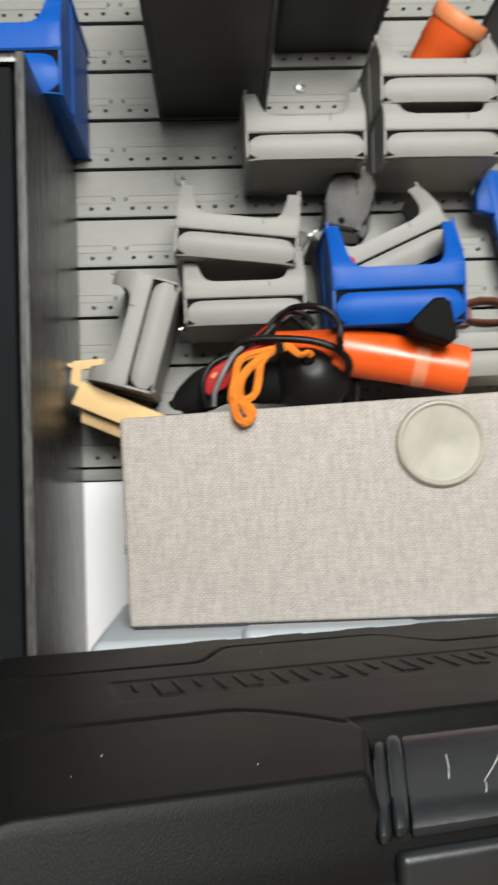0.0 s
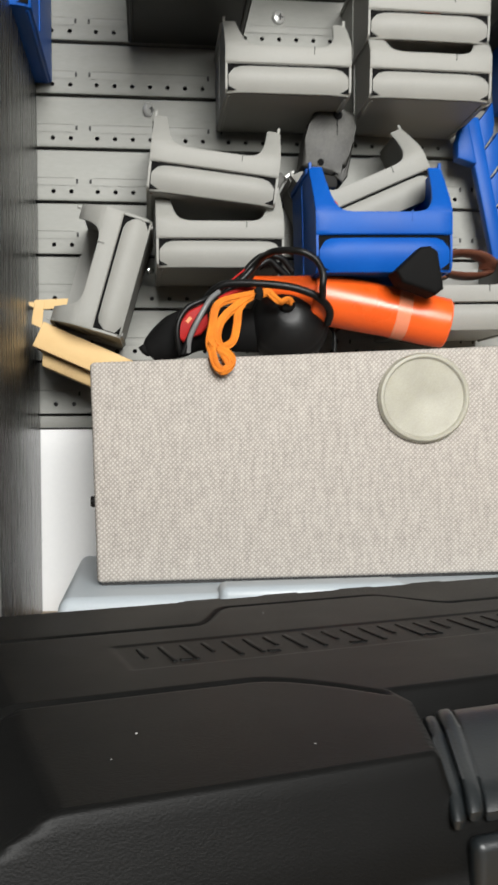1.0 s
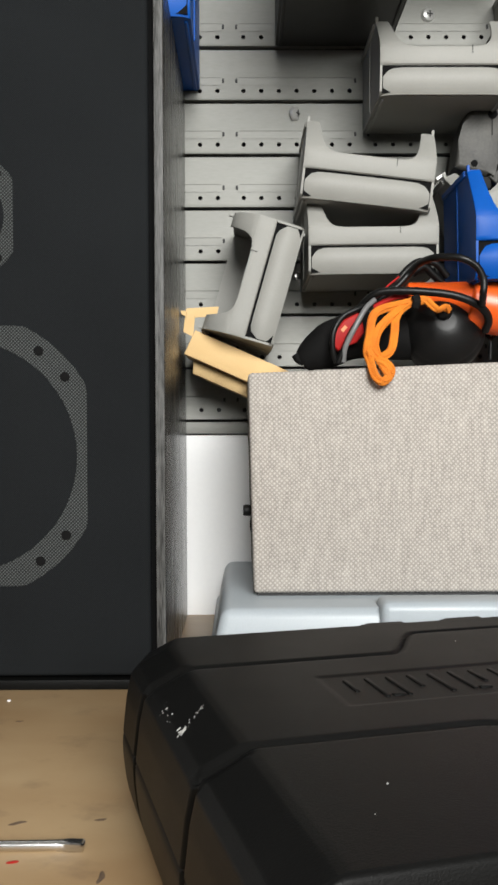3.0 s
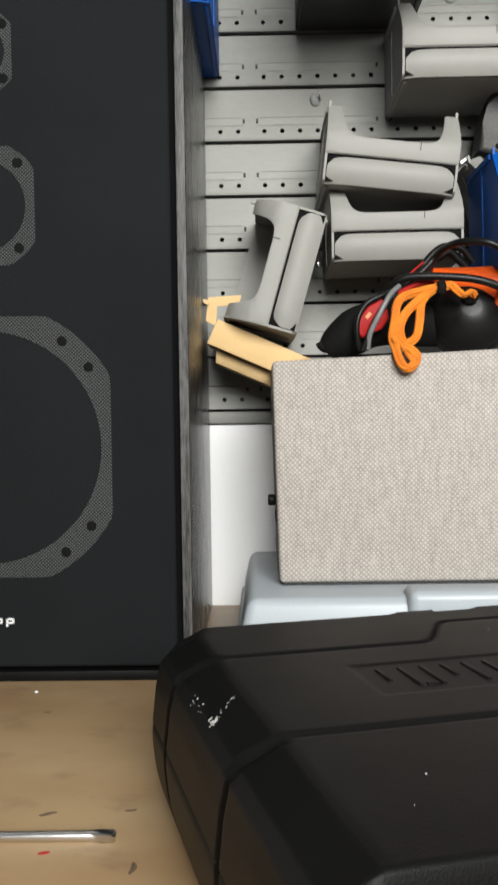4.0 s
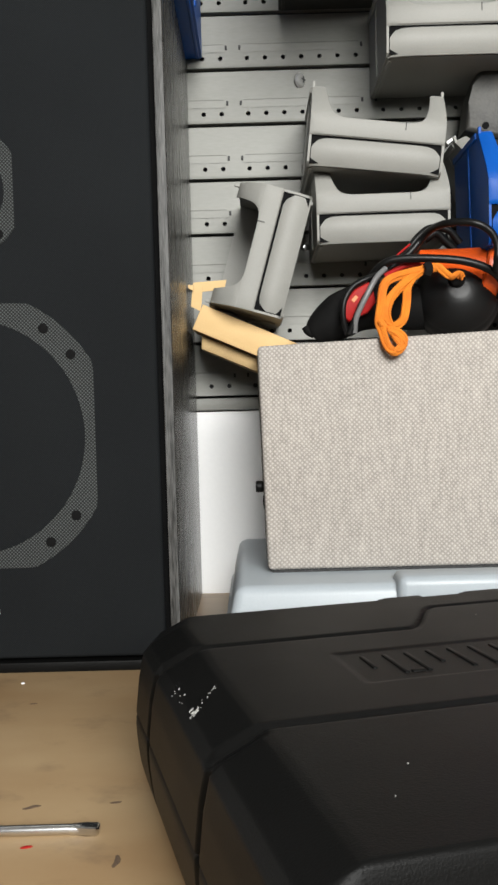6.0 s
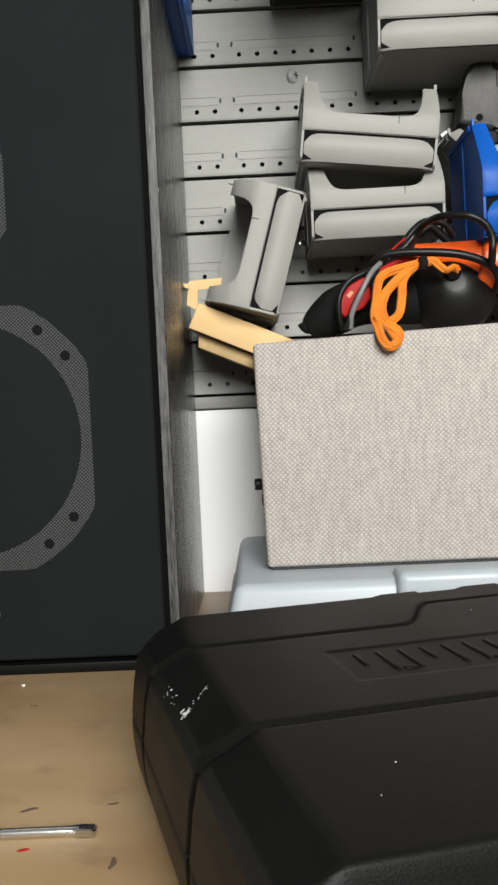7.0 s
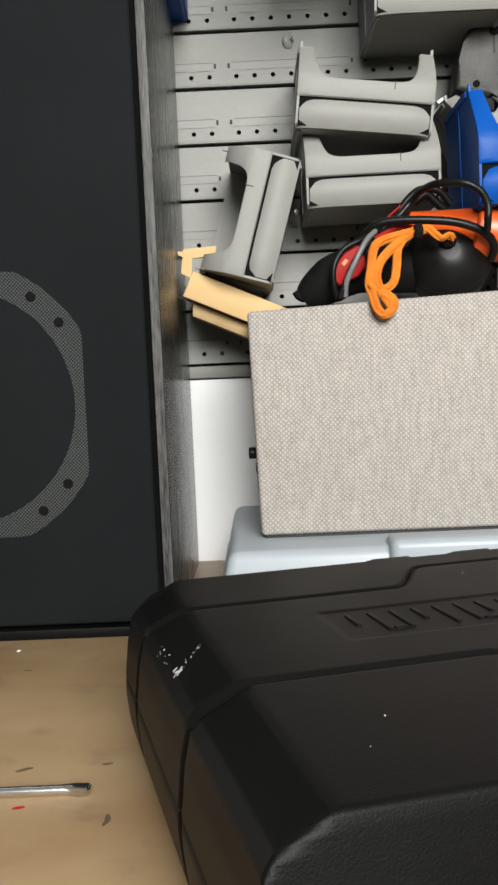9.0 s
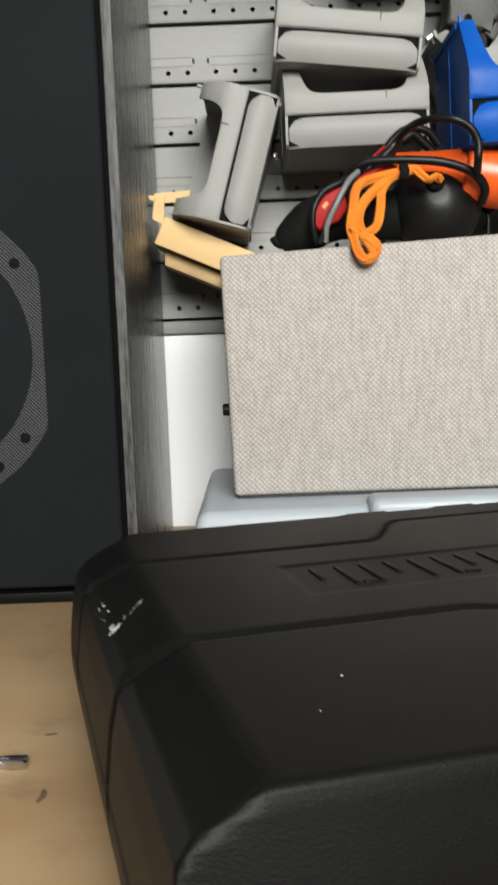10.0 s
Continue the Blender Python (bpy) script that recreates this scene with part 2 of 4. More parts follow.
def cloth_material(name, dark, light, pitch):
    """Fine woven speaker cloth: a lattice of dark threads over a lighter ground, running across the diagonal."""
    m, nt, b = material(name, 0.85, spec=0.08)
    L, N = nt.links.new, nt.nodes.new
    tc = N("ShaderNodeTexCoord")
    mp = N("ShaderNodeMapping")
    mp.inputs["Rotation"].default_value = (0, radians(45), 0)
    L(tc.outputs["Object"], mp.inputs["Vector"])
    ws = []
    for direction in ("X", "Z"):
        w = N("ShaderNodeTexWave")
        w.bands_direction = direction
        w.inputs["Scale"].default_value = 0.314 / pitch
        L(mp.outputs["Vector"], w.inputs["Vector"])
        ws.append(w)
    mul = N("ShaderNodeMath")
    mul.operation = "MULTIPLY"
    L(ws[0].outputs["Fac"], mul.inputs[0])
    L(ws[1].outputs["Fac"], mul.inputs[1])
    cloud = N("ShaderNodeTexNoise")
    cloud.inputs["Scale"].default_value = 12
    L(tc.outputs["Object"], cloud.inputs["Vector"])
    ramp = N("ShaderNodeValToRGB")
    ramp.color_ramp.elements[0].position, ramp.color_ramp.elements[1].position = 0.1, 0.6
    ramp.color_ramp.elements[0].color = (*dark, 1)
    ramp.color_ramp.elements[1].color = (*light, 1)
    L(mul.outputs[0], ramp.inputs["Fac"])
    hsv = N("ShaderNodeHueSaturation")
    mr = N("ShaderNodeMapRange")
    mr.inputs["To Min"].default_value = 0.8
    mr.inputs["To Max"].default_value = 1.2
    L(cloud.outputs["Fac"], mr.inputs["Value"])
    L(mr.outputs["Result"], hsv.inputs["Value"])
    L(ramp.outputs["Color"], hsv.inputs["Color"])
    L(hsv.outputs["Color"], b.inputs["Base Color"])
    return m


def wood_material(name, dark, light, rough, scale, stretch, bump=0.2):
    """Streaky grain that runs along the axis with the small stretch."""
    m = mottled(name, dark, light, scale, rough, spec=0.25, fine=scale * 6, stretch=stretch, bump=bump, grain=0.45, contrast=(0.35, 0.65))
    return m


def bench_material():
    """Worn, varnished plywood with darker stains and scratches."""
    m, nt, b = material("worn_plywood", 0.42)
    L, N = nt.links.new, nt.nodes.new
    tc = N("ShaderNodeTexCoord")
    mp = N("ShaderNodeMapping")
    mp.inputs["Scale"].default_value = (3, 5, 5)
    L(tc.outputs["Object"], mp.inputs["Vector"])
    g = N("ShaderNodeTexNoise")
    g.inputs["Scale"].default_value = 3
    g.inputs["Detail"].default_value = 6
    L(mp.outputs["Vector"], g.inputs["Vector"])
    ramp = N("ShaderNodeValToRGB")
    ramp.color_ramp.elements[0].position, ramp.color_ramp.elements[1].position = 0.3, 0.72
    ramp.color_ramp.elements[0].color = (0.300, 0.190, 0.095, 1)
    ramp.color_ramp.elements[1].color = (0.400, 0.285, 0.160, 1)
    L(g.outputs["Fac"], ramp.inputs["Fac"])
    st = N("ShaderNodeTexNoise")
    st.inputs["Scale"].default_value = 22
    st.inputs["Detail"].default_value = 7
    st.inputs["Roughness"].default_value = 0.65
    mp2 = N("ShaderNodeMapping")
    mp2.inputs["Scale"].default_value = (1, 1.5, 1)
    mp2.inputs["Rotation"].default_value = (0, 0, 0.5)
    L(tc.outputs["Object"], mp2.inputs["Vector"])
    L(mp2.outputs["Vector"], st.inputs["Vector"])
    sr = N("ShaderNodeValToRGB")
    sr.color_ramp.elements[0].position, sr.color_ramp.elements[1].position = 0.56, 0.86
    sr.color_ramp.elements[0].color = (0, 0, 0, 1)
    sr.color_ramp.elements[1].color = (0.75, 0.75, 0.75, 1)
    L(st.outputs["Fac"], sr.inputs["Fac"])
    mix = N("ShaderNodeMix")
    mix.data_type = "RGBA"
    mix.inputs["B"].default_value = (0.11, 0.07, 0.045, 1)
    L(sr.outputs["Color"], mix.inputs["Factor"])
    L(ramp.outputs["Color"], mix.inputs["A"])
    L(mix.outputs["Result"], b.inputs["Base Color"])
    bp = N("ShaderNodeBump")
    bp.inputs["Strength"].default_value = 0.15
    bp.inputs["Distance"].default_value = 0.001
    L(g.outputs["Fac"], bp.inputs["Height"])
    L(bp.outputs["Normal"], b.inputs["Normal"])
    return m


FABRIC = fabric_material()
TAPE = tape_material()
GRILLE = cloth_material("black_speaker_cloth", (0.0082, 0.0092, 0.0100), (0.0150, 0.0166, 0.0180), 0.0011)
RING = cloth_material("silver_ring_behind_cloth", (0.020, 0.021, 0.021), (0.088, 0.095, 0.095), 0.0017)
VENEER = wood_material("black_wood_veneer", (0.002, 0.0019, 0.0018), (0.045, 0.042, 0.038), 0.27, 38, (1, 7, 0.22), 0.35)
VENEER.node_tree.nodes["Principled BSDF"].inputs["Specular IOR Level"].default_value = 0.5
EDGE = wood_material("worn_grey_veneer_edge", (0.016, 0.016, 0.0155), (0.15, 0.15, 0.146), 0.5, 90, (3, 1, 0.2), 0.4)
BENCH = bench_material()

# ---------------------------------------------------------------- the room
BENCH_Z = 0.005


def room():
    x0, x1, y0, y1, z0, z1 = -1.6, 2.2, -2.2, 0.03, -0.86, 1.8
    bm = bmesh.new()
    box(bm, x0, x1, y0, y1, z0 - 0.1, z0)
    tagged(part("floor", bm, CONCRETE), "bare grey concrete workshop floor", "floor", kind="structure")
    bm = bmesh.new()
    box(bm, x0, x1, y0, y1, z1, z1 + 0.1)
    tagged(part("ceiling", bm, ROOM_PAINT), "plain unseen ceiling, painted dim grey to cut bounced light", "ceiling", kind="structure")
    bm = bmesh.new()
    box(bm, x0, x1, y1, y1 + 0.12, z0, z1)
    tagged(part("wall_north", bm, WHITE_WALL), "white painted wall behind the workbench", "wall", kind="structure")
    bm = bmesh.new()
    box(bm, x0 - 0.12, x0, y0, y1, z0, z1)
    tagged(part("wall_west", bm, ROOM_PAINT), "plain unseen side wall, painted dim grey to cut bounced light", "wall", kind="structure")
    bm = bmesh.new()
    box(bm, x1, x1 + 0.12, y0, y1, z0, z1)
    tagged(part("wall_east", bm, ROOM_PAINT), "plain unseen side wall, painted dim grey to cut bounced light", "wall", kind="structure")
    # the unseen rear wall, with an assumed window opening for the added light
    wx0, wx1, wz0, wz1 = ASSUMED_WINDOW
    bm = bmesh.new()
    box(bm, x0, wx0, y0 - 0.12, y0, z0, z1)
    box(bm, wx1, x1, y0 - 0.12, y0, z0, z1)
    box(bm, wx0, wx1, y0 - 0.12, y0, z0, wz0)
    box(bm, wx0, wx1, y0 - 0.12, y0, wz1, z1)
    tagged(part("wall_south", bm, ROOM_PAINT), "plain grey unseen rear wall with an assumed window opening", "wall", kind="structure")
    # white wall facing close behind the bench, under the steel panel
    bm = bmesh.new()
    box(bm, x0, x1, 0.0, 0.0295, -0.86, 0.176)
    tagged(part("trim", bm, WHITE_WALL), "smooth white board on the wall under the steel panel", "wall board", kind="structure")


room()

# ---------------------------------------------------------------- workbench
bench = thing("workbench", "worn varnished plywood workbench with stains and scratches", "workbench")
bm = bmesh.new()
box(bm, -1.1, 1.3, -0.80, -0.001, BENCH_Z - 0.036, BENCH_Z, 0.002)
part("worktop", bm, BENCH, bench)
for lx in (-1.05, 1.18):
    for ly in (-0.76, -0.1):
        bm = bmesh.new()
        box(bm, lx, lx + 0.07, ly, ly + 0.07, -0.86, BENCH_Z - 0.036, 0.003)
        part("leg", bm, BENCH, bench)

# ---------------------------------------------------------------- louvred steel panel
PITCH, HOLE = 0.05, 0.01665
PERIOD = 6 * HOLE + 0.0244
panel = thing("louvre_panel", "grey painted steel louvre panel with rows of round holes", "tool panel")


def slat(z):
    """One row: a flat band, a pressed-out tongue with seven holes in each period, and the folded lower lip."""
    bm = bmesh.new()
    x_lo, x_hi = -0.31, 0.72
    # rows of (height over the hole line, depth of the flat sheet)
    for zt, zb, yt, yb in ((0.0386, 0.0125, 0.0, -0.0005), (0.0125, 0.0055, -0.0005, -0.0012), (-0.0055, -0.0088, -0.0022, -0.0034), (-0.0088, -0.0094, -0.0034, 0.0030)):
        vs = [bm.verts.new(p) for p in ((x_lo, yt, z + zt), (x_hi, yt, z + zt), (x_hi, yb, z + zb), (x_lo, yb, z + zb))]
        bm.faces.new(vs)
    # the band with the holes
    first = 0.0411 - 3 * PERIOD
    holes = [first + k * PERIOD + j * HOLE for k in range(9) for j in range(7)]
    holes = [h for h in holes if x_lo + 0.01 < h < x_hi - 0.01]
    cuts = [x_lo] + [(a + b) / 2 for a, b in zip(holes, holes[1:])] + [x_hi]

    def y_at(dz):
        return -0.0012 - (0.0055 - dz) / 0.011 * 0.001
    r, n = 0.0021, 16
    for h, a, b in zip(holes, cuts, cuts[1:]):
        ring = [(h + r * math.cos(2 * math.pi * i / n), r * math.sin(2 * math.pi * i / n)) for i in range(n)]
        inner = [bm.verts.new((x, y_at(dz), z + dz)) for x, dz in ring]
        deep = [bm.verts.new((x, y_at(dz) + 0.0016, z + dz)) for x, dz in ring]
        outer = []
        for i in range(n):
            c, s = math.cos(2 * math.pi * i / n), math.sin(2 * math.pi * i / n)
            k = 1 / max(abs(c), abs(s))
            ox = h + c * k * ((b - h) if c > 0 else (h - a))
            outer.append(bm.verts.new((ox, y_at(s * k * 0.0055), z + s * k * 0.0055)))
        for i in range(n):
            j = (i + 1) % n
            bm.faces.new((inner[i], inner[j], outer[j], outer[i]))
            bm.faces.new((inner[j], inner[i], deep[i], deep[j]))
    bmesh.ops.remove_doubles(bm, verts=bm.verts, dist=0.00002)
    ob = part("slat", bm, STEEL, panel)
    # raised border of each tongue, with the small nicks at its upper corners
    bm = bmesh.new()
    for k in range(9):
        c0 = first + k * PERIOD
        a, b = c0 - 0.0061, c0 + 6 * HOLE + 0.0048
        if a < x_lo or b > x_hi:
            continue
        for zt, zb, yt, yb in ((0.0135, 0.0122, -0.0004, -0.0016), (0.0122, 0.0056, -0.0016, -0.0018)):
            in_t, in_b = (0.003 if zt > 0.0125 else 0.0012), (0.0012 if zb > 0.011 else 0.0)
            bm.faces.new([bm.verts.new(p) for p in ((a + in_t, yt, z + zt), (b - in_t, yt, z + zt), (b - in_b, yb, z + zb), (a + in_b, yb, z + zb))])
    part("tongue", bm, STEEL, ob)
    # nicks are small dark blocks, their shade put into the colour
    bm = bmesh.new()
    for k in range(9):
        c0 = first + k * PERIOD
        for e in (c0 - 0.0066, c0 + 6 * HOLE + 0.0053):
            box(bm, e - 0.0010, e + 0.0010, -0.0019, -0.0002, z + 0.0078, z + 0.0118, 0.0003, 1)
    tagged(part("nick", bm, CAVITY, ob), kind="stuff")
    return ob


for row in range(-6, 8):
    if 0.5 + row * PITCH > 0.19:
        slat(0.5 + row * PITCH)
# dark sheet that makes the holes read as shaded
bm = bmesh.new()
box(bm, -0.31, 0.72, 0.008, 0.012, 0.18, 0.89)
part("backing", bm, CAVITY, panel, "dark sheet standing for the shade behind the holes")
bm = bmesh.new()
box(bm, -0.31, 0.72, -0.0035, 0.0005, 0.1775, 0.1888, 0.0012)
part("bottom_rail", bm, STEEL, panel)


def screw_head(x, z, turn):
    s = thing("screw", "bright steel pan head screw in the louvre panel", "screw", pose(x, -0.0005, z, 90, 0, turn) , "screws in the panel")
    bm = bmesh.new()
    lathe(bm, [(0.0066, -0.001), (0.0066, 0.0008), (0.0058, 0.0024), (0.0035, 0.0034), (0.001, 0.0037)], 24)
    part("head", bm, ZINC, s)
    # slot drawn as raised dark bars in the recess shade tone
    bm = bmesh.new()
    box(bm, -0.003, 0.003, -0.0006, 0.0006, 0.0034, 0.0040)
    box(bm, -0.0006, 0.0006, -0.003, 0.003, 0.0035, 0.0041)
    part("cross_slot", bm, CAVITY, s)


screw_head(0.215, 0.571, 20)
screw_head(0.0896, 0.4787, 50)

# ---------------------------------------------------------------- storage bins
BW, BD, BH = 0.108, 0.106, 0.0695


def storage_bin(name, label, mat, m, group="storage bins on the louvre panel", w=BW, d=BD, h=BH):
    """An open-fronted louvre bin: shell, slanted front frame with a U-shaped mouth, and the rounded scoop panel under the rail.
    Its back lies in y = 0, its underside in z = 0, and it opens towards -y."""
    b = thing(name, label, "storage bin", m, group)
    k = max(1.0, h / 0.072)
    t = 0.0019
    # side profile (y, z)
    side = [(0, 0.002), (-0.002, 0), (-(d - 0.008), 0), (-(d - 0.004), 0.003 * k), (-(d - 0.002), 0.012 * k), (-d + 0.001, 0.036 * k), (-(d - 0.006), 0.0465 * k), (-(d - 0.0165), 0.0592 * k), (-(d - 0.0275), h - 0.0005), (-(d - 0.029), h), (0, h)]
    for sgn, xa, xb in ((0, 0.0, t), (1, w - t, w)):
        bm = bmesh.new()
        prism(bm, side, xa, xb, "x")
        ra, rb = (xa - 0.0016, xb) if sgn == 0 else (xa, xb + 0.0016)
        box(bm, ra, rb, -(d - 0.032), 0.0, h - 0.004, h + 0.001, 0.0006, 1)
        box(bm, ra + (0.0006 if sgn == 0 else 0), rb - (0 if sgn == 0 else 0.0006), -(d - 0.058), -(d - 0.061), 0.004, h, 0.0004, 1)
        part("side_wall", bm, mat, b)
    bm = bmesh.new()
    box(bm, t, w - t, -(d - 0.007), 0.0, 0.0, t)
    for fx in (0.0022, w - 0.0052):
        box(bm, fx, fx + 0.003, -(d - 0.012), -0.004, -0.0014, 0.001, 0.0006, 1)
    part("floor_panel", bm, mat, b)
    bm = bmesh.new()
    box(bm, t, w - t, -t, 0.0, t, h)
    part("back_wall", bm, mat, b)
    bm = bmesh.new()
    box(bm, t, w - t, -d + 0.030, -d + 0.0314, t, 0.020 * k)
    part("inner_lip", bm, mat, b)
    # slanted front frame: outline in (x, s), s runs up the slant from the rail's lower edge to the tips
    def up(s):
        pts = ((0.0, -d + 0.0005, 0.0235 * k), (0.0150, -d - 0.0003, 0.0385 * k), (0.026, -d + 0.005, 0.0475 * k), (0.042, -d + 0.016, 0.0600 * k), (0.058, -d + 0.027, h))
        for (s0, y0, z0), (s1, y1, z1) in zip(pts, pts[1:]):
            if s <= s1 + 1e-9:
                f = (s - s0) / (s1 - s0)
                return y0 + f * (y1 - y0), z0 + f * (z1 - z0)
        return pts[-1][1:]
    bm = bmesh.new()
    # widths of the two arms along the slant
    inner = [(0.0146, 0.030), (0.0149, 0.0265), (0.0158, 0.0228), (0.0176, 0.0198), (0.0210, 0.0172), (0.026, 0.0152), (0.034, 0.0135), (0.046, 0.0120), (0.058, 0.0110)]
    rail_rows = [(0.0, 0.0012), (0.0008, -0.0002), (0.003, -0.0007), (0.0085, -0.0006), (0.0130, -0.0005), (0.0146, 0.0)]
    cols = [0.0, 0.003, 0.012, 0.021, 0.030, w * 0.42, w * 0.58, w - 0.030, w - 0.021, w - 0.012, w - 0.003, w]
    last = None
    for q, dy in rail_rows:
        y, z = up(q)
        cur = [bm.verts.new((x, y + (dy if 0 < x < w else 0.0004), z)) for x in cols]
        if last:
            for i in range(len(cols) - 1):
                bm.faces.new((last[i], last[i + 1], cur[i + 1], cur[i]))
        last = cur
    y, z = up(0.0146)
    back = [bm.verts.new((x, y + 0.0024, z - 0.0002)) for x in cols[4:8]]
    for i in range(3):
        bm.faces.new((last[4 + i], last[5 + i], back[i + 1], back[i]))
    for s in (0, 1):
        def X(x, s=s):
            return x if s == 0 else w - x
        last = None
        for q, wd in inner:
            y, z = up(q)
            cur = []
            for x in (0.0, wd * 0.35, wd * 0.75, wd):
                lift = 0.0010 if 0 < x < wd and q > 0.016 else 0
                cur.append(bm.verts.new((X(x), y - lift, z)))
            cur.append(bm.verts.new((X(wd), y + 0.0024, z)))
            if last:
                for i in range(4):
                    bm.faces.new((last[i], last[i + 1], cur[i + 1], cur[i]))
            last = cur
        # hook at the tip
        hx = X(0.0012)
        box(bm, hx - 0.0012, hx + 0.0012, -d + 0.0260, -d + 0.0290, h - 0.003, h + 0.0042, 0.0004, 1)
        box(bm, X(0.0052) - 0.005, X(0.0052) + 0.005, -d + 0.0270, -d + 0.0286, h - 0.002, h + 0.0005)
    part("front_frame", bm, mat, b)
    bm = bmesh.new()
    box(bm, w * 0.70, w * 0.70 + 0.0006, -d - 0.0012, -d + 0.002, 0.0325 * k, 0.0389 * k)
    part("seam_mark", bm, BIN_DARK if mat is BIN_GREY else mat, b)
    # scoop panel with rounded upper corners
    bm = bmesh.new()
    cols, rows_n = 14, 14
    layers = []
    for back in (0.0, 0.0014):
        grid = []
        for j in range(rows_n + 1):
            f = j / rows_n
            z = 0.0216 * (1 - f) * k
            y = -d + 0.0014 * (1 - f) ** 6 - 0.0016 * math.sin(math.pi * f ** 0.8) + 0.0034 * f ** 3 + back
            e = 0.0026 + 0.0066 * max(0.0, 1 - f / 0.36) ** 1.2
            grid.append([bm.verts.new((e + (w - 2 * e) * i / cols, y + 0.003 * abs(2 * i / cols - 1) ** 8, z)) for i in range(cols + 1)])
        layers.append(grid)
        for p, q in zip(grid, grid[1:]):
            for i in range(cols):
                bm.faces.new((p[i], q[i], q[i + 1], p[i + 1]) if back == 0.0 else (p[i], p[i + 1], q[i + 1], q[i]))
    rim = [(0, i) for i in range(cols)] + [(j, cols) for j in range(rows_n)] + [(rows_n, i) for i in range(cols, 0, -1)] + [(j, 0) for j in range(rows_n, 0, -1)]
    for (j0, i0), (j1, i1) in zip(rim, rim[1:] + rim[:1]):
        bm.faces.new((layers[0][j0][i0], layers[0][j1][i1], layers[1][j1][i1], layers[1][j0][i0]))
    part("front_panel", bm, mat, b)
    # near-black plate that imitates the shadow in the gap round the scoop panel
    bm = bmesh.new()
    box(bm, 0.0021, w - 0.0021, -d + 0.0034, -d + 0.0046, 0.0015, 0.0240 * k)
    part("gap_shade", bm, DARK_CONE, b, "dark plate standing for the shadow gap behind the scoop panel")
    return b


GREY_LABEL = "light grey plastic open-fronted storage bin on the louvre panel"
storage_bin("storage_bin", GREY_LABEL, BIN_GREY, pose(0.1535, -0.003, 0.4595))
storage_bin("storage_bin", "light grey plastic storage bin hung askew on the panel", BIN_GREY, pose(0.0865, -0.012, 0.3735, 0, 6.5, 0))
storage_bin("storage_bin", GREY_LABEL, BIN_GREY, pose(0.0945, -0.003, 0.3115, 0, -0.5, 0))
storage_bin("storage_bin", "light grey plastic storage bin standing on its side", BIN_GREY, pose(0.0635, -0.008, 0.2515, 0, -74, 0), "loose storage bins", 0.101, 0.106, 0.061)
storage_bin("storage_bin", GREY_LABEL, BIN_GREY, pose(0.2775, -0.003, 0.4595, 0, 0.5, 0))
storage_bin("storage_bin", "light grey plastic storage bin holding an orange cup", BIN_GREY, pose(0.2765, -0.003, 0.5095, 0, 0.5, 0))
storage_bin("storage_bin", "light grey plastic storage bin lying tilted behind a blue one", BIN_GREY, pose(0.243, 0.004, 0.336, 0, -24, 0), "loose storage bins", 0.110, 0.102)
storage_bin("storage_bin", "blue plastic storage bin with a red cap on it", BIN_BLUE, pose(0.2205, -0.050, 0.2995, 0, -1, 0), w=0.112, d=0.110, h=0.090)
storage_bin("storage_bin", "light grey plastic storage bin low on the panel", BIN_GREY, pose(0.3035, -0.012, 0.2580, 0, -1, 0))
storage_bin("large_storage_bin", "large dark grey plastic storage bin seen from below", BIN_DARK, pose(0.071, -0.003, 0.541), "large bins on the louvre panel", 0.107, 0.255, 0.13)
storage_bin("large_storage_bin", "dark grey plastic storage bin high on the panel", BIN_DARK, pose(0.189, -0.003, 0.606), "large bins on the louvre panel", 0.1, 0.15, 0.09)
storage_bin("large_storage_bin", "dark grey plastic storage bin high on the panel", BIN_DARK, pose(0.405, -0.003, 0.545), "large bins on the louvre panel", 0.1, 0.17, 0.09)
storage_bin("large_storage_bin", "blue plastic storage bin hung above the loudspeaker", BIN_BLUE, pose(-0.105, -0.003, 0.5, 0, 0, 0), "large bins on the louvre panel", 0.105, 0.16, 0.11)
storage_bin("large_storage_bin", "blue plastic storage bin at the edge of the panel", BIN_BLUE, pose(0.428, -0.003, 0.482), "large bins on the louvre panel", 0.105, 0.16, 0.085)

# ---------------------------------------------------------------- loudspeaker
SX0, SX1, SYF, SYB, SZ0, SZ1 = -0.296, -0.014, -0.240, -0.006, BENCH_Z, 0.496


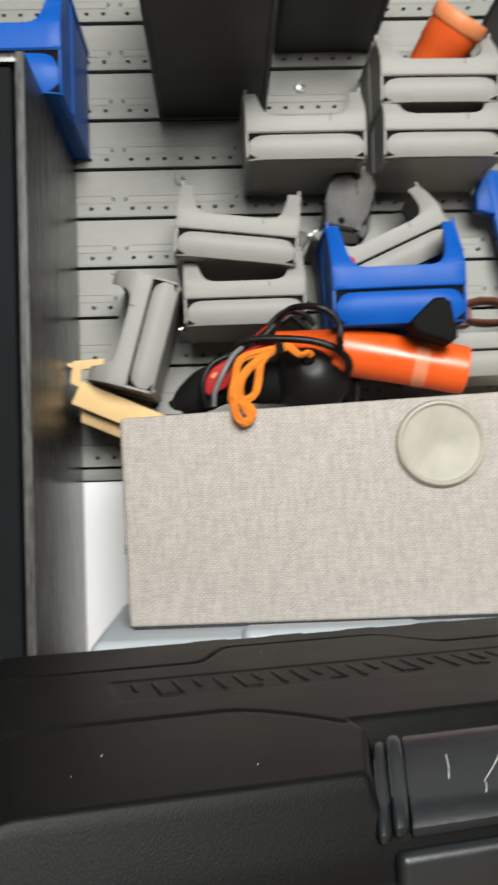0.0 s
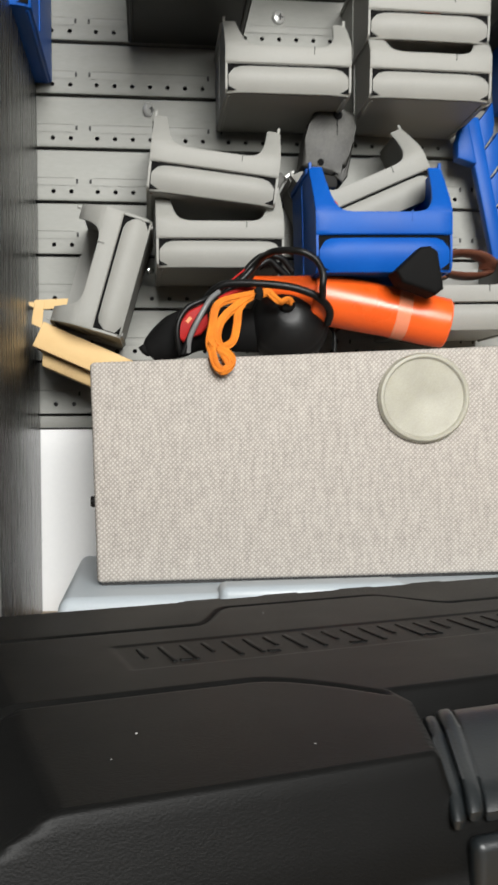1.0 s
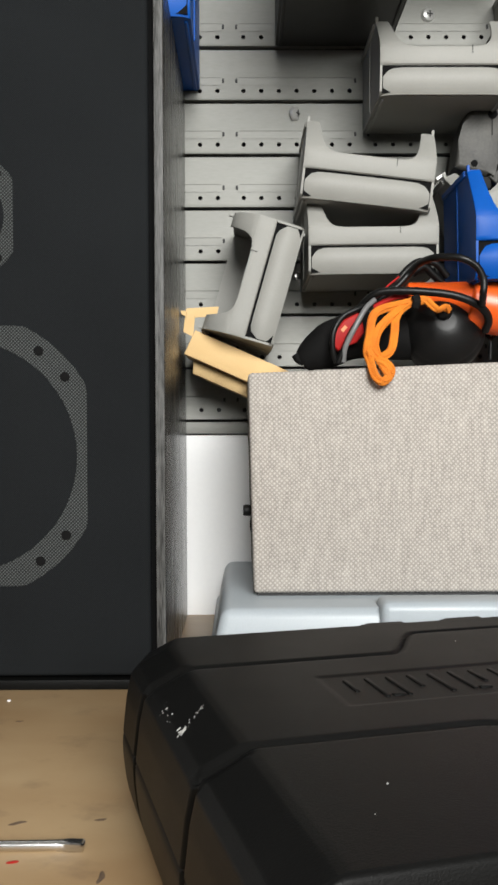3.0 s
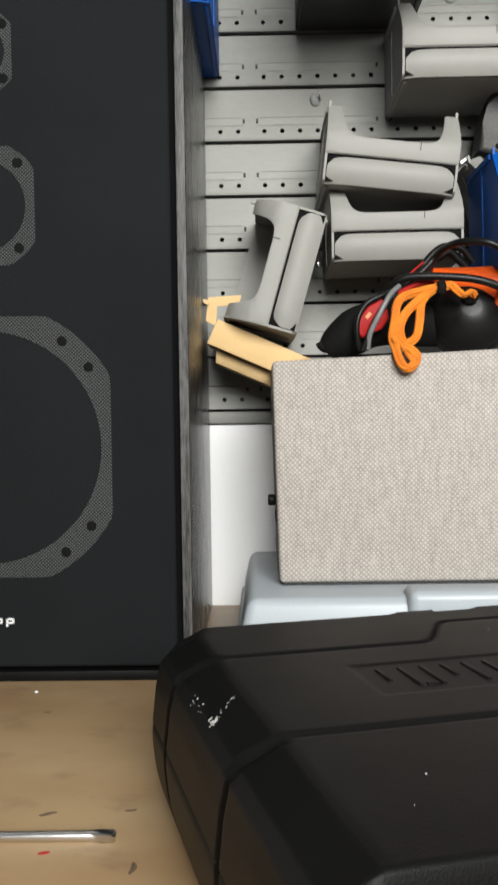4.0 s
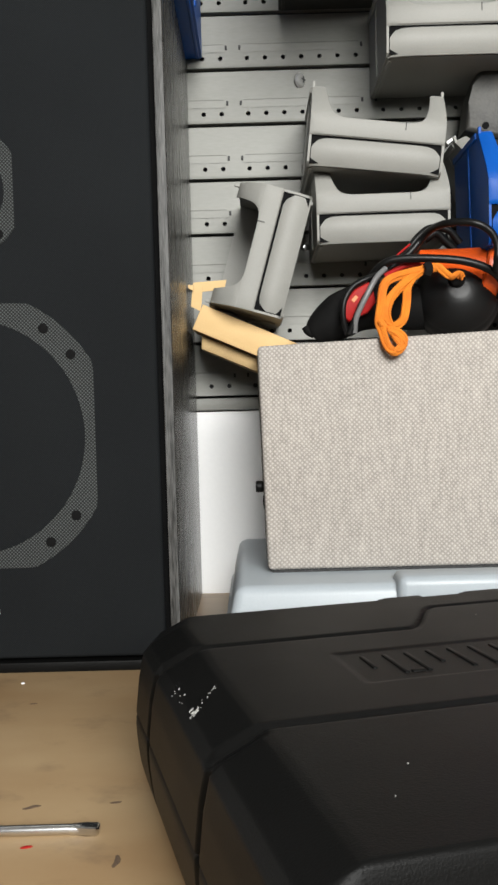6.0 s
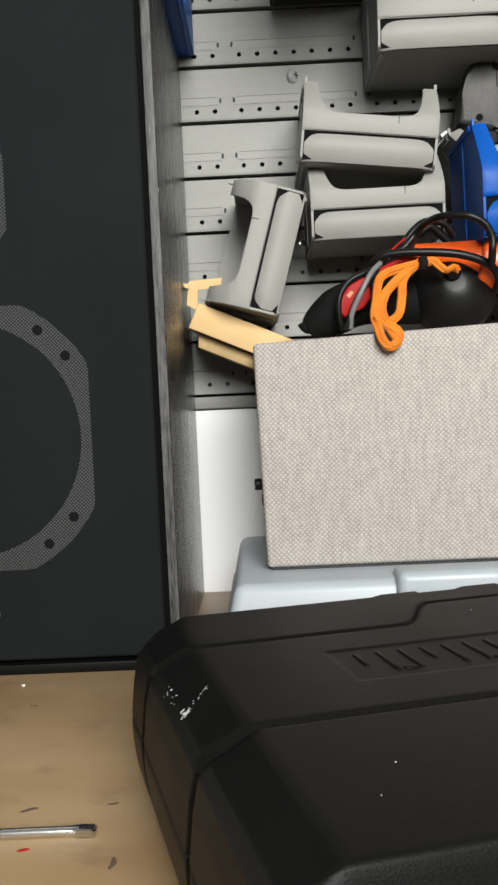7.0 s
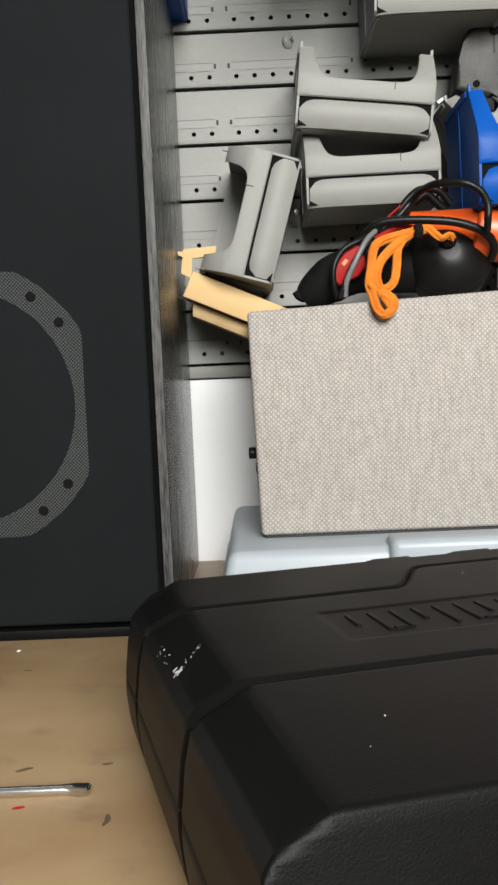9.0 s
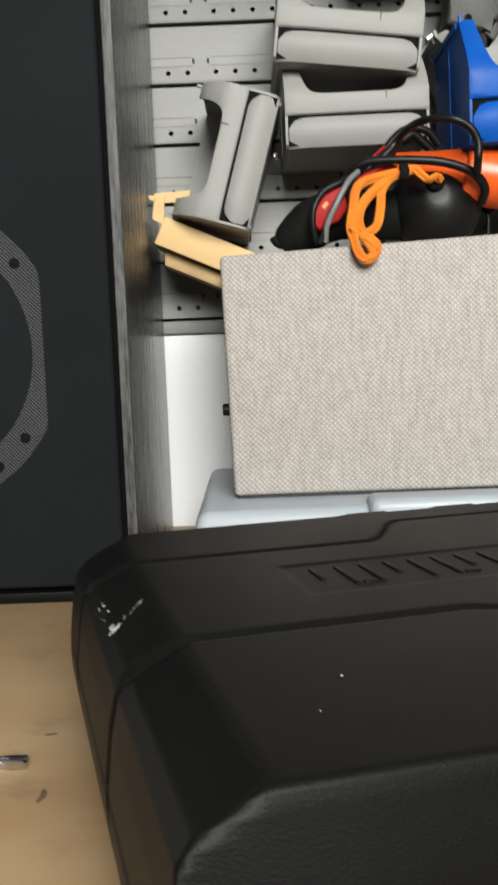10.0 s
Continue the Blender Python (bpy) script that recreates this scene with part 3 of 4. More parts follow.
def loudspeaker():
    s = thing("loudspeaker", "black three-way loudspeaker with cloth grille and wood-grain sides", "loudspeaker")
    t = 0.0068
    bm = bmesh.new()
    box(bm, SX1 - t, SX1, SYF + 0.0004, SYB, SZ0, SZ1, 0.0009)
    part("side_panel", bm, VENEER, s)
    bm = bmesh.new()
    box(bm, SX0, SX0 + t, SYF + 0.0004, SYB, SZ0, SZ1, 0.0009)
    part("side_panel", bm, VENEER, s)
    bm = bmesh.new()
    box(bm, SX0 + t, SX1 - t, SYF + 0.002, SYB, SZ1 - t, SZ1, 0.0006)
    part("top_panel", bm, VENEER, s)
    bm = bmesh.new()
    box(bm, SX0 + t, SX1 - t, SYF + 0.001, SYB, SZ0, SZ0 + t, 0.0006)
    part("bottom_panel", bm, CASE_BLACK, s)
    bm = bmesh.new()
    box(bm, SX0 + t, SX1 - t, SYB - 0.008, SYB, SZ0 + t, SZ1 - t)
    part("back_panel", bm, CASE_BLACK, s)
    bm = bmesh.new()
    box(bm, SX0 + t, SX1 - t, SYF + 0.014, SYF + 0.022, SZ0 + t, SZ1 - t)
    part("baffle", bm, DARK_CONE, s)
    for xa in (SX0, SX1 - t):
        bm = bmesh.new()
        box(bm, xa + 0.0003, xa + t - 0.0003, SYF - 0.0012, SYF + 0.0004, SZ0, SZ1, 0.0005)
        part("edge_band", bm, EDGE, s, "worn grey front edge")
    bm = bmesh.new()
    box(bm, SX0 + t + 0.004, SX1 - t - 0.004, SYF + 0.003, SYF + 0.012, SZ0 + t + 0.002, SZ1 - t - 0.002, 0.003, 3)
    part("grille", bm, GRILLE, s, "stretched black speaker cloth")
    cx = -0.155
    gy = SYF + 0.003

    def ring(name, cz, r_in, half, r_out, screws):
        n = 96
        bm = bmesh.new()
        a, b, c = [], [], []
        for i in range(n):
            th = 2 * math.pi * i / n
            co, si = math.cos(th), math.sin(th)
            ro = min(r_out, half / max(abs(si), 1e-6), (half - 0.0025) / max(abs(co), 1e-6))
            a.append(bm.verts.new((cx + r_in * co, gy - 0.0004, cz + r_in * si)))
            b.append(bm.verts.new((cx + ro * co, gy - 0.0004, cz + ro * si)))
            c.append(bm.verts.new((cx + (ro + 0.0003) * co, gy + 0.0004, cz + (ro + 0.0003) * si)))
        for i in range(n):
            j = (i + 1) % n
            bm.faces.new((a[i], a[j], b[j], b[i]))
            bm.faces.new((b[i], b[j], c[j], c[i]))
        o = part(name, bm, RING, s, "silver driver ring showing through the cloth")
        for th, r in screws:
            bm = bmesh.new()
            x, z = cx + r * math.cos(radians(th)), cz + r * math.sin(radians(th))
            lathe(bm, [(0.0034, 0.0), (0.0034, 0.0005), (0.0015, 0.0007)], 14, Matrix.Translation((x, gy - 0.0004, z)) @ Matrix.Rotation(radians(90), 4, "X"))
            part("screw", bm, DARK_CONE, o)
    ring("woofer_ring", 0.1665, 0.080, 0.0895, 0.0993, [(q + d, 0.0905) for q in (45, 135, 225, 315) for d in (-8, 8)])
    ring("midrange_ring", 0.331, 0.0315, 0.0402, 0.0450, [(q, 0.0392) for q in (47, 133, 227, 313)])
    ring("tweeter_ring", 0.4345, 0.0195, 0.0268, 0.0302, [(q, 0.0258) for q in (45, 135, 225, 315)])
    # maker's badge: plain white shapes
    badge = bmesh.new()
    for i, (wd, hole) in enumerate(((0.0052, 0), (0.0052, 0), (0.0056, 0), (0.0052, 1), (0.0056, 1))):
        x = -0.1735 + i * 0.0076
        if hole:
            box(badge, x, x + 0.0014, gy - 0.0016, gy + 0.001, 0.0432, 0.0488, 0.0002, 1)
            box(badge, x, x + wd, gy - 0.0016, gy + 0.001, 0.0476, 0.0488, 0.0002, 1)
            box(badge, x, x + wd, gy - 0.0016, gy + 0.001, 0.0450, 0.0461, 0.0002, 1)
            box(badge, x + wd - 0.0012, x + wd, gy - 0.0016, gy + 0.001, 0.0452, 0.0486, 0.0002, 1)
        else:
            box(badge, x, x + wd, gy - 0.0016, gy + 0.001, 0.0432, 0.0488, 0.0006, 1)
    part("badge", badge, WHITE_INK, s, "small white badge of plain bars")


loudspeaker()

# ---------------------------------------------------------------- grey case and the fabric box on it
GC_Z = 0.058


def grey_case():
    c = thing("grey_case", "blue-grey moulded plastic tool case lying flat on the bench", "tool case")
    bm = bmesh.new()
    vs = box(bm, 0.014, 0.435, -0.2345, -0.004, BENCH_Z, 0.026, 0.006, 3)
    part("base", bm, CASE_GREY, c)
    bm = bmesh.new()
    vs = box(bm, 0.0165, 0.432, -0.2325, -0.006, 0.0265, GC_Z, 0.0)
    for v in bm.verts:
        if v.co.z > 0.05:
            v.co.x += 0.007 if v.co.x < 0.2 else -0.007
            v.co.y += 0.005 if v.co.y < -0.1 else -0.004
    bmesh.ops.bevel(bm, geom=list(bm.edges), offset=0.007, segments=4, profile=0.5, affect="EDGES")
    part("lid", bm, CASE_GREY, c)
    # raised front shoulders either side of the handle recess
    for a, b in ((0.135, 0.27),):
        bm = bmesh.new()
        box(bm, a, b, -0.238, -0.205, 0.028, GC_Z + 0.006, 0.006, 3)
        part("shoulder", bm, CASE_GREY, c)


grey_case()


def fabric_box():
    b = thing("fabric_box", "grey-beige fabric-covered box standing on the grey case", "box")
    yf, yb = -0.184, -0.030
    bm = bmesh.new()
    # front outline, a little higher and longer at its foot on one side
    outline = [(0.0468, 0.0605), (0.3795, 0.0605), (0.3705, 0.2393), (0.0430, 0.2258)]
    prism(bm, outline, yf, yb, "y")
    bmesh.ops.bevel(bm, geom=list(bm.edges), offset=0.0032, segments=3, profile=0.5, affect="EDGES")
    body = part("body", bm, FABRIC, b)
    bm = bmesh.new()
    prism(bm, [(0.0500, GC_Z), (0.376, GC_Z), (0.376, 0.0605), (0.0500, 0.0605)], yf + 0.004, yb - 0.004, "y")
    part("foot", bm, RUBBER, b, "thin black base")
    bm = bmesh.new()
    m = Matrix.Translation((0.0475, -0.128, 0.1175)) @ Matrix.Rotation(radians(-90), 4, "Y")
    lathe(bm, [(0.0030, -0.001), (0.0032, 0.002), (0.0042, 0.0025), (0.0046, 0.0035), (0.0046, 0.0072), (0.0040, 0.0082), (0.001, 0.0084)], 20, m)
    part("knob", bm, RUBBER, b, "small black side knob")
    bm = bmesh.new()
    sweep(bm, [(0.0470, -0.128, 0.113), (0.0457, -0.1285, 0.107), (0.0462, -0.129, 0.101), (0.0486, -0.129, 0.097)], 0.0011, 8)
    part("cord_loop", bm, RUBBER, b, "short black loop")


fabric_box()

lid = thing("jar_lid", "round milky yellowish plastic lid against the fabric box", "lid", pose(0.2985, -0.1842, 0.1984, 90, 0, 0))
bm = bmesh.new()
sc = Matrix.Diagonal((0.91, 0.875, 1, 1))
lathe(bm, [(0.0385, 0.0), (0.0392, 0.001), (0.0392, 0.0045), (0.0382, 0.0058), (0.0362, 0.0060), (0.0350, 0.0052), (0.0345, 0.0036), (0.031, 0.0030), (0.012, 0.0032), (0.0108, 0.0028), (0.001, 0.0028)], 56, sc)
part("disc", bm, LID, lid)
bm = bmesh.new()
lathe(bm, [(0.0395, 0.0008), (0.0402, 0.0016), (0.0402, 0.0030), (0.0395, 0.0036)], 56, sc, caps=False)
part("rim", bm, LID, lid)

# ---------------------------------------------------------------- black tool case
CASE_AT = pose(-0.004, -0.424, BENCH_Z, 0, 0, 14.4)
TOP_Z = 0.085 - BENCH_Z
CASE_LEN = 0.400


def ease(x, a, b):
    t = np.clip((x - a) / (b - a), 0.0, 1.0)
    return t * t * (3 - 2 * t)


def soft_min(a, b, k):
    h = np.clip(0.5 + 0.5 * (b - a) / k, 0.0, 1.0)
    return b * (1 - h) + a * h - k * h * (1 - h)


def grid_mesh(name, x, y, z, mat, parent, label=""):
    """One smooth sheet over a grid of points."""
    r, c = x.shape
    co = np.stack([x, y, z], -1).reshape(-1, 3)
    i = (np.arange(r - 1)[:, None] * c + np.arange(c - 1)[None, :]).ravel()
    me = bpy.data.meshes.new(name)
    me.from_pydata(co.tolist(), [], np.stack([i, i + 1, i + c + 1, i + c], -1).tolist())
    me.materials.append(mat)
    me.polygons.foreach_set("use_smooth", [True] * len(me.polygons))
    ob = new(name, me)
    ob.parent = parent
    if label:
        ob["label"] = label
    return ob


def back_seam(u):
    """How far from the hinge the rear groove runs: it jogs back round the hinge step."""
    return 0.051 - 0.033 * ease(u, 0.1005, 0.1285) + 0.033 * ease(u, 0.208, 0.240)


def front_seam(u):
    """The groove behind the front panels: straight, then bowing down to the handle."""
    return 0.1460 + 0.034 * np.clip((u - 0.092) / 0.038, 0, 1) ** 1.6


def channel(d, width, depth):
    return depth * np.exp(-(d / width) ** 4)


def lid_sheet():
    """The end wall, the broad bevel and the top in one sheet, with grooves across them, the front slope and the handle recess."""
    v = np.concatenate([[-0.0062, -0.0062], np.linspace(-0.006, 0.0, 10), np.linspace(0.0012, 0.2425, 235), [0.2428, 0.2429]])
    prof = []
    for (u0, z0), (u1, z1), n in (((-0.0160, 0.0475), (-0.0143, 0.063), 7), ((-0.0143, 0.063), (-0.0120, 0.0738), 7), ((-0.0120, 0.0738), (-0.0085, 0.0778), 8), ((-0.0085, 0.0778), (0.0050, 0.0842), 12), ((0.0050, 0.0842), (0.0085, 0.0850), 5), ((0.0085, 0.0850), (CASE_LEN - 0.01, 0.0850), 250), ((CASE_LEN - 0.01, 0.085), (CASE_LEN + 0.012, 0.0475), 6)):
        for k in range(n):
            f = k / n
            prof.append((u0 + f * (u1 - u0), z0 + f * (z1 - z0)))
    pu = np.array([p[0] for p in prof])
    pz = np.array([p[1] for p in prof]) - BENCH_Z
    U, V = np.meshgrid(pu, v)
    Z = np.tile(pz, (len(v), 1))
    # the cut rear corner
    U = U + np.clip(0.013 - V, 0, 1) * 0.42 * (1 - ease(U, -0.005, 0.05))
    wall = 1 - ease(np.tile(pz, (len(v), 1)), 0.0715 - BENCH_Z, 0.0775 - BENCH_Z)
    U = U + 0.016 * (V - 0.08) * (1 - ease(U, 0.02, 0.10))
    # grooves: V-shaped on the top, square channels down the end wall
    dent = channel(V - back_seam(U), 0.0021, 0.0015) + channel(V - front_seam(U), 0.0024, 0.0015) * (1 - ease(U, 0.128, 0.1315))
    bevel = 1 - ease(U, 0.002, 0.012)
    dent = dent + bevel * (1 - wall) * (channel(V - 0.0500, 0.0040, 0.0014) + channel(V - 0.1490, 0.0040, 0.0014))
    dent = dent * (1 - wall)
    Z = Z - dent
    U = U + wall * (channel(V - 0.0490, 0.0022, 0.0024) + channel(V - 0.1500, 0.0022, 0.0024))
    # the sunk field of the maker's mark
    field = ease(U, 0.0545, 0.0565) * (1 - ease(U, 0.306, 0.308)) * ease(V, 0.0765, 0.0785) * (1 - ease(V, 0.1150, 0.1170))
    Z = Z - 0.0008 * field
    # the hinge step is a shallow ramp up behind the jog
    Z = Z + 0.0006 * (1 - ease(V, 0.020, 0.052)) * ease(V - back_seam(U), 0.0, 0.004) * ease(U, 0.09, 0.11)
    # front slope, rounded at its foot, and the rear edge
    foot = soft_min(np.full_like(V, TOP_Z), TOP_Z + 0.0002 - (V - 0.2325) * 3.5, 0.0022)
    foot = np.where(V > 0.2388, foot - ((V - 0.2388) / 0.0025) ** 2 * 0.006, foot)
    Z = soft_min(Z, foot, 0.0012)
    Z = soft_min(Z, TOP_Z - 0.0005 + (V + 0.0042) * 2.2, 0.0018)
    # handle recess
    edge_u = 0.1312 - 0.41 * np.clip(V - 0.190, 0, 1)
    d = np.minimum(U - edge_u, V - 0.1735)
    d = np.minimum(d, 0.372 - U)
    Z = np.minimum(Z, np.where(d > 0, TOP_Z - 0.016 * ease(d, 0.0, 0.0072), 1.0))
    Z[0] = Z[-1] = 0.0478 - BENCH_Z
    Z = np.maximum(Z, 0.0475 - BENCH_Z)
    return U, -V, Z


def end_wall_sheet():
    """The lower end wall: bulging a little, drawn in at its foot, with the two channels."""
    v = np.concatenate([[-0.006], np.linspace(-0.006, 0.242, 215), [0.242]])
    pz = np.array([0.0, 0.001, 0.003, 0.006, 0.010, 0.015, 0.020, 0.026, 0.032, 0.037, 0.0405, 0.0415])
    pu = np.array([-0.0070, -0.0082, -0.0094, -0.0107, -0.0120, -0.0134, -0.0146, -0.0154, -0.0160, -0.0162, -0.0160, -0.0150])
    U, V = np.meshgrid(pu, v)
    Z = np.tile(pz, (len(v), 1))
    U = U + np.clip(0.013 - V, 0, 1) * 0.42 + 0.016 * (V - 0.08)
    deep = ease(Z, 0.002, 0.010)
    U = U + channel(V - 0.0490, 0.0022, 0.0024) * deep + channel(V - 0.1500, 0.0022, 0.0024) * deep
    U[0] = U[-1] = 0.02
    return U, -V, Z


def tool_case():
    c = thing("tool_case", "black moulded plastic power tool case with scuffed corners", "tool case", CASE_AT)
    grid_mesh("lid", *lid_sheet(), CASE_BLACK, c)
    grid_mesh("base", *end_wall_sheet(), CASE_BLACK, c)
    bm = bmesh.new()
    prism(bm, [(0.008, 0.004), (CASE_LEN, 0.004), (CASE_LEN + 0.010, -0.02), (CASE_LEN + 0.010, -0.235), (CASE_LEN, -0.2412), (0.000, -0.2412), (-0.0035, -0.235), (-0.0060, -0.012)], 0.0, 0.0410, "z", 0.0015, 2)
    part("base_shell", bm, CASE_BLACK, c)
    bm = bmesh.new()
    prism(bm, [(0.004, 0.003), (CASE_LEN, 0.003), (CASE_LEN + 0.008, -0.02), (CASE_LEN + 0.008, -0.235), (CASE_LEN, -0.2395), (-0.0085, -0.2395), (-0.0115, -0.230), (-0.0135, -0.020)], 0.0408, 0.0430, "z")
    part("seam", bm, RUBBER, c)
    # hinge lugs along the rear edge
    for u in (0.1130, 0.1585, 0.2050, 0.2515):
        bm = bmesh.new()
        case_box(bm, u, u + 0.022, -0.0125, -0.0015, 0.0715, 0.0838, 0.0016, 3)
        lug = part("hinge_lug", bm, CASE_BLACK, c)
        bm = bmesh.new()
        lathe(bm, [(0.0021, 0.0), (0.0021, 0.0032), (0.0012, 0.0036)], 14, Matrix.Translation((u + 0.0008, 0.0085, 0.0818 - BENCH_Z)) @ Matrix.Rotation(radians(-90), 4, "Y"))
        part("hinge_pin", bm, RUBBER, lug)
    # handle: a rounded bar with a collar, lying in the recess
    bar = [(0.190, 0.066), (0.1915, 0.0775), (0.1945, 0.0815), (0.1990, 0.0832), (0.2050, 0.0832), (0.2120, 0.0815), (0.2330, 0.0752), (0.2385, 0.0725), (0.2410, 0.0690), (0.2400, 0.0660)]
    bm = bmesh.new()
    prism(bm, [(-a, b - BENCH_Z) for a, b in bar], 0.1415, 0.366, "x", 0.0012, 2)
    for q in bm.verts:
        q.co.x += 0.41 * (q.co.y + 0.2)
    handle = part("handle", bm, CASE_GLOSS, c, "smooth black carrying handle")
    for u0, u1, lift in ((0.1305, 0.1352, -0.0006), (0.1355, 0.1410, 0.0010)):
        bm = bmesh.new()
        prism(bm, [(-(a + 0.0006), b + lift - BENCH_Z) for a, b in bar], u0, u1, "x", 0.0022, 4)
        for q in bm.verts:
            q.co.x += 0.41 * (q.co.y + 0.2)
        part("collar", bm, CASE_GLOSS, handle)
    bm = bmesh.new()
    case_box(bm, 0.1190, 0.372, 0.2385, 0.2450, 0.048, 0.0632, 0.0030, 4)
    part("front_lip", bm, CASE_GLOSS, c)
    for (ua, va), (ub, vb) in (((0.1505, 0.2150), (0.1450, 0.2270)), ((0.1720, 0.2150), (0.1560, 0.2300)), ((0.1560, 0.2300), (0.1535, 0.2350))):
        bm = bmesh.new()
        za, zb = (0.0824 - 0.31 * (q - 0.2090) - BENCH_Z for q in (va, vb))
        sweep(bm, [(ua, -va, za), ((ua + ub) / 2 + 0.0004, -(va + vb) / 2, (za + zb) / 2), (ub, -vb, zb)], 0.0003, 6)
        part("scratch", bm, SCUFF, handle, "pale scratch")
    # raised maker's mark as plain bars on the sunk field
    zf = 0.0842
    bars = []
    for k in range(25):
        u = 0.0640 + k * 0.0094
        bars.append((u, u + 0.0022, 0.0845, 0.1085 if k % 3 else 0.1000))
        if k % 4 == 2:
            bars.append((u - 0.0062, u - 0.0006, 0.1055, 0.1085))
    for u0, u1, v0, v1 in bars:
        bm = bmesh.new()
        case_box(bm, u0, u1, v0, v1, zf - 0.0010, zf + 0.0006, 0.0007, 3)
        part("mark", bm, CASE_BLACK, c)
    # scuffs on the bevelled corner and specks on the top
    bm = bmesh.new()
    rng = random.Random(4)
    for k in range(46):
        if k < 18:
            uu, vv, r = -0.0070 + rng.gauss(0, 0.0009), 0.1085 + rng.gauss(0, 0.0014), rng.uniform(0.0002, 0.0007)
        elif k < 34:
            f = rng.random()
            uu, vv, r = -0.0055 + 0.0085 * f + rng.gauss(0, 0.0005), 0.1075 - 0.010 * f + rng.gauss(0, 0.0008), rng.uniform(0.0001, 0.0003)
        else:
            uu, vv, r = -0.0083 + rng.gauss(0, 0.0011), 0.084 + rng.gauss(0, 0.006), rng.uniform(0.0001, 0.0003)
        un = uu - 0.016 * (vv - 0.08)
        zz = 0.0778 + (un + 0.0085) * (0.474 if un > -0.0085 else 1.143)
        m = Matrix.Translation((uu, -vv, zz - BENCH_Z + 0.0001)) @ Matrix.Rotation(radians(-25.4), 4, "Y") @ Matrix.Rotation(rng.uniform(0, 3), 4, "Z")
        lathe(bm, [(r, -0.0002), (r * 0.8, 0.00012), (r * 0.2, 0.00016)], 7, m @ Matrix.Diagonal((0.7, rng.uniform(0.8, 2.2), 1, 1)))
    tagged(part("scuff", bm, SCUFF, c, "whitish scuff marks"), kind="stuff")
    bm = bmesh.new()
    for uu, vv, r in ((0.0395, 0.187, 0.0003), (0.139, 0.040, 0.0002), (0.085, 0.215, 0.0002), (0.028, 0.205, 0.00015)):
        lathe(bm, [(r, 0.0), (r, 0.0002), (r * 0.3, 0.0004)], 8, Matrix.Translation((uu, -vv, TOP_Z - (0.0008 if 0.077 < vv < 0.116 else 0.0001))))
    tagged(part("speck", bm, SCUFF, c, "pale specks of dust"), kind="stuff")


def case_box(bm, u0, u1, v0, v1, z0, z1, bevel=0.0, seg=3):
    return box(bm, u0, u1, -v1, -v0, z0 - BENCH_Z, z1 - BENCH_Z, bevel, seg)


tool_case()

# ---------------------------------------------------------------- tan cardboard box and torn wrapper
card = thing("cardboard_carton", "flat tan cardboard carton wedged at a slant behind the fabric box", "carton", pose(-0.001, -0.088, 0.2675, 0, 24, 0))
bm = bmesh.new()
prism(bm, [(0.0, 0.0), (-0.0005, -0.0225), (0.118, -0.0225), (0.118, 0.0)], 0.0, 0.058, "y", 0.0008, 2)
part("carton_body", bm, CARD, card)
bm = bmesh.new()
prism(bm, [(0.008, -0.0235), (0.012, -0.0345), (0.112, -0.0345), (0.112, -0.0235)], 0.012, 0.056, "y", 0.0008, 2)
part("lower_flap", bm, CARD_DARK, card)
wrap = thing("torn_wrapper", "torn tan paper scrap between loudspeaker and carton", "paper scrap")
bm = bmesh.new()
for k, (a, b, c, d) in enumerate((((-0.009, 0.287), (0.019, 0.2885), (0.017, 0.2805), (-0.003, 0.279)), ((-0.009, 0.286), (-0.001, 0.284), (-0.003, 0.262), (-0.0115, 0.2665)), ((-0.0135, 0.284), (-0.008, 0.2835), (-0.009, 0.279), (-0.0125, 0.281)))):
    y = -0.078 - 0.005 * k
    prism(bm, [a, b, c, d], y, y + 0.0012, "y")
part("scrap", bm, CARD, wrap, smooth=False)

# ---------------------------------------------------------------- orange tube with tape, black cup lamp, cable and ribbon
def along(p, q):
    """A frame whose z runs from p to q."""
    d = (Vector(q) - Vector(p)).normalized()
    return Matrix.Translation(p) @ d.to_track_quat("Z", "Y").to_matrix().to_4x4()


tube = thing("orange_nozzle", "bright orange plastic tapered tube with clear tape round it", "plastic tube")
P0, P1 = (0.172, -0.120, 0.296), (0.338, -0.132, 0.2615)
m = along(P0, P1)
bm = bmesh.new()
lathe(bm, [(0.0035, 0.0), (0.0068, 0.0015), (0.0085, 0.010), (0.0135, 0.035), (0.0175, 0.052), (0.0180, 0.0565)], 36, m)
part("neck", bm, ORANGE, tube)
bm = bmesh.new()
lathe(bm, [(0.0200, 0.0520), (0.0218, 0.0535), (0.0222, 0.057), (0.0215, 0.090), (0.0206, 0.130), (0.0212, 0.150), (0.0208, 0.166), (0.0195, 0.1675), (0.0188, 0.160)], 40, m)
part("barrel", bm, ORANGE, tube)
bm = bmesh.new()
lathe(bm, [(0.0216, 0.1215), (0.0212, 0.1330)], 40, m, caps=False)
part("tape", bm, TAPE, tube, "band of clear tape")
bm = bmesh.new()
sweep(bm, [tuple(m @ Vector((0.006, -0.0212, 0.131))), tuple(m @ Vector((0.004, -0.0214, 0.142))), tuple(m @ Vector((0.004, -0.0216, 0.153)))], 0.0005, 6)
part("slit", bm, RUBBER, tube, "dark slit in the wall")

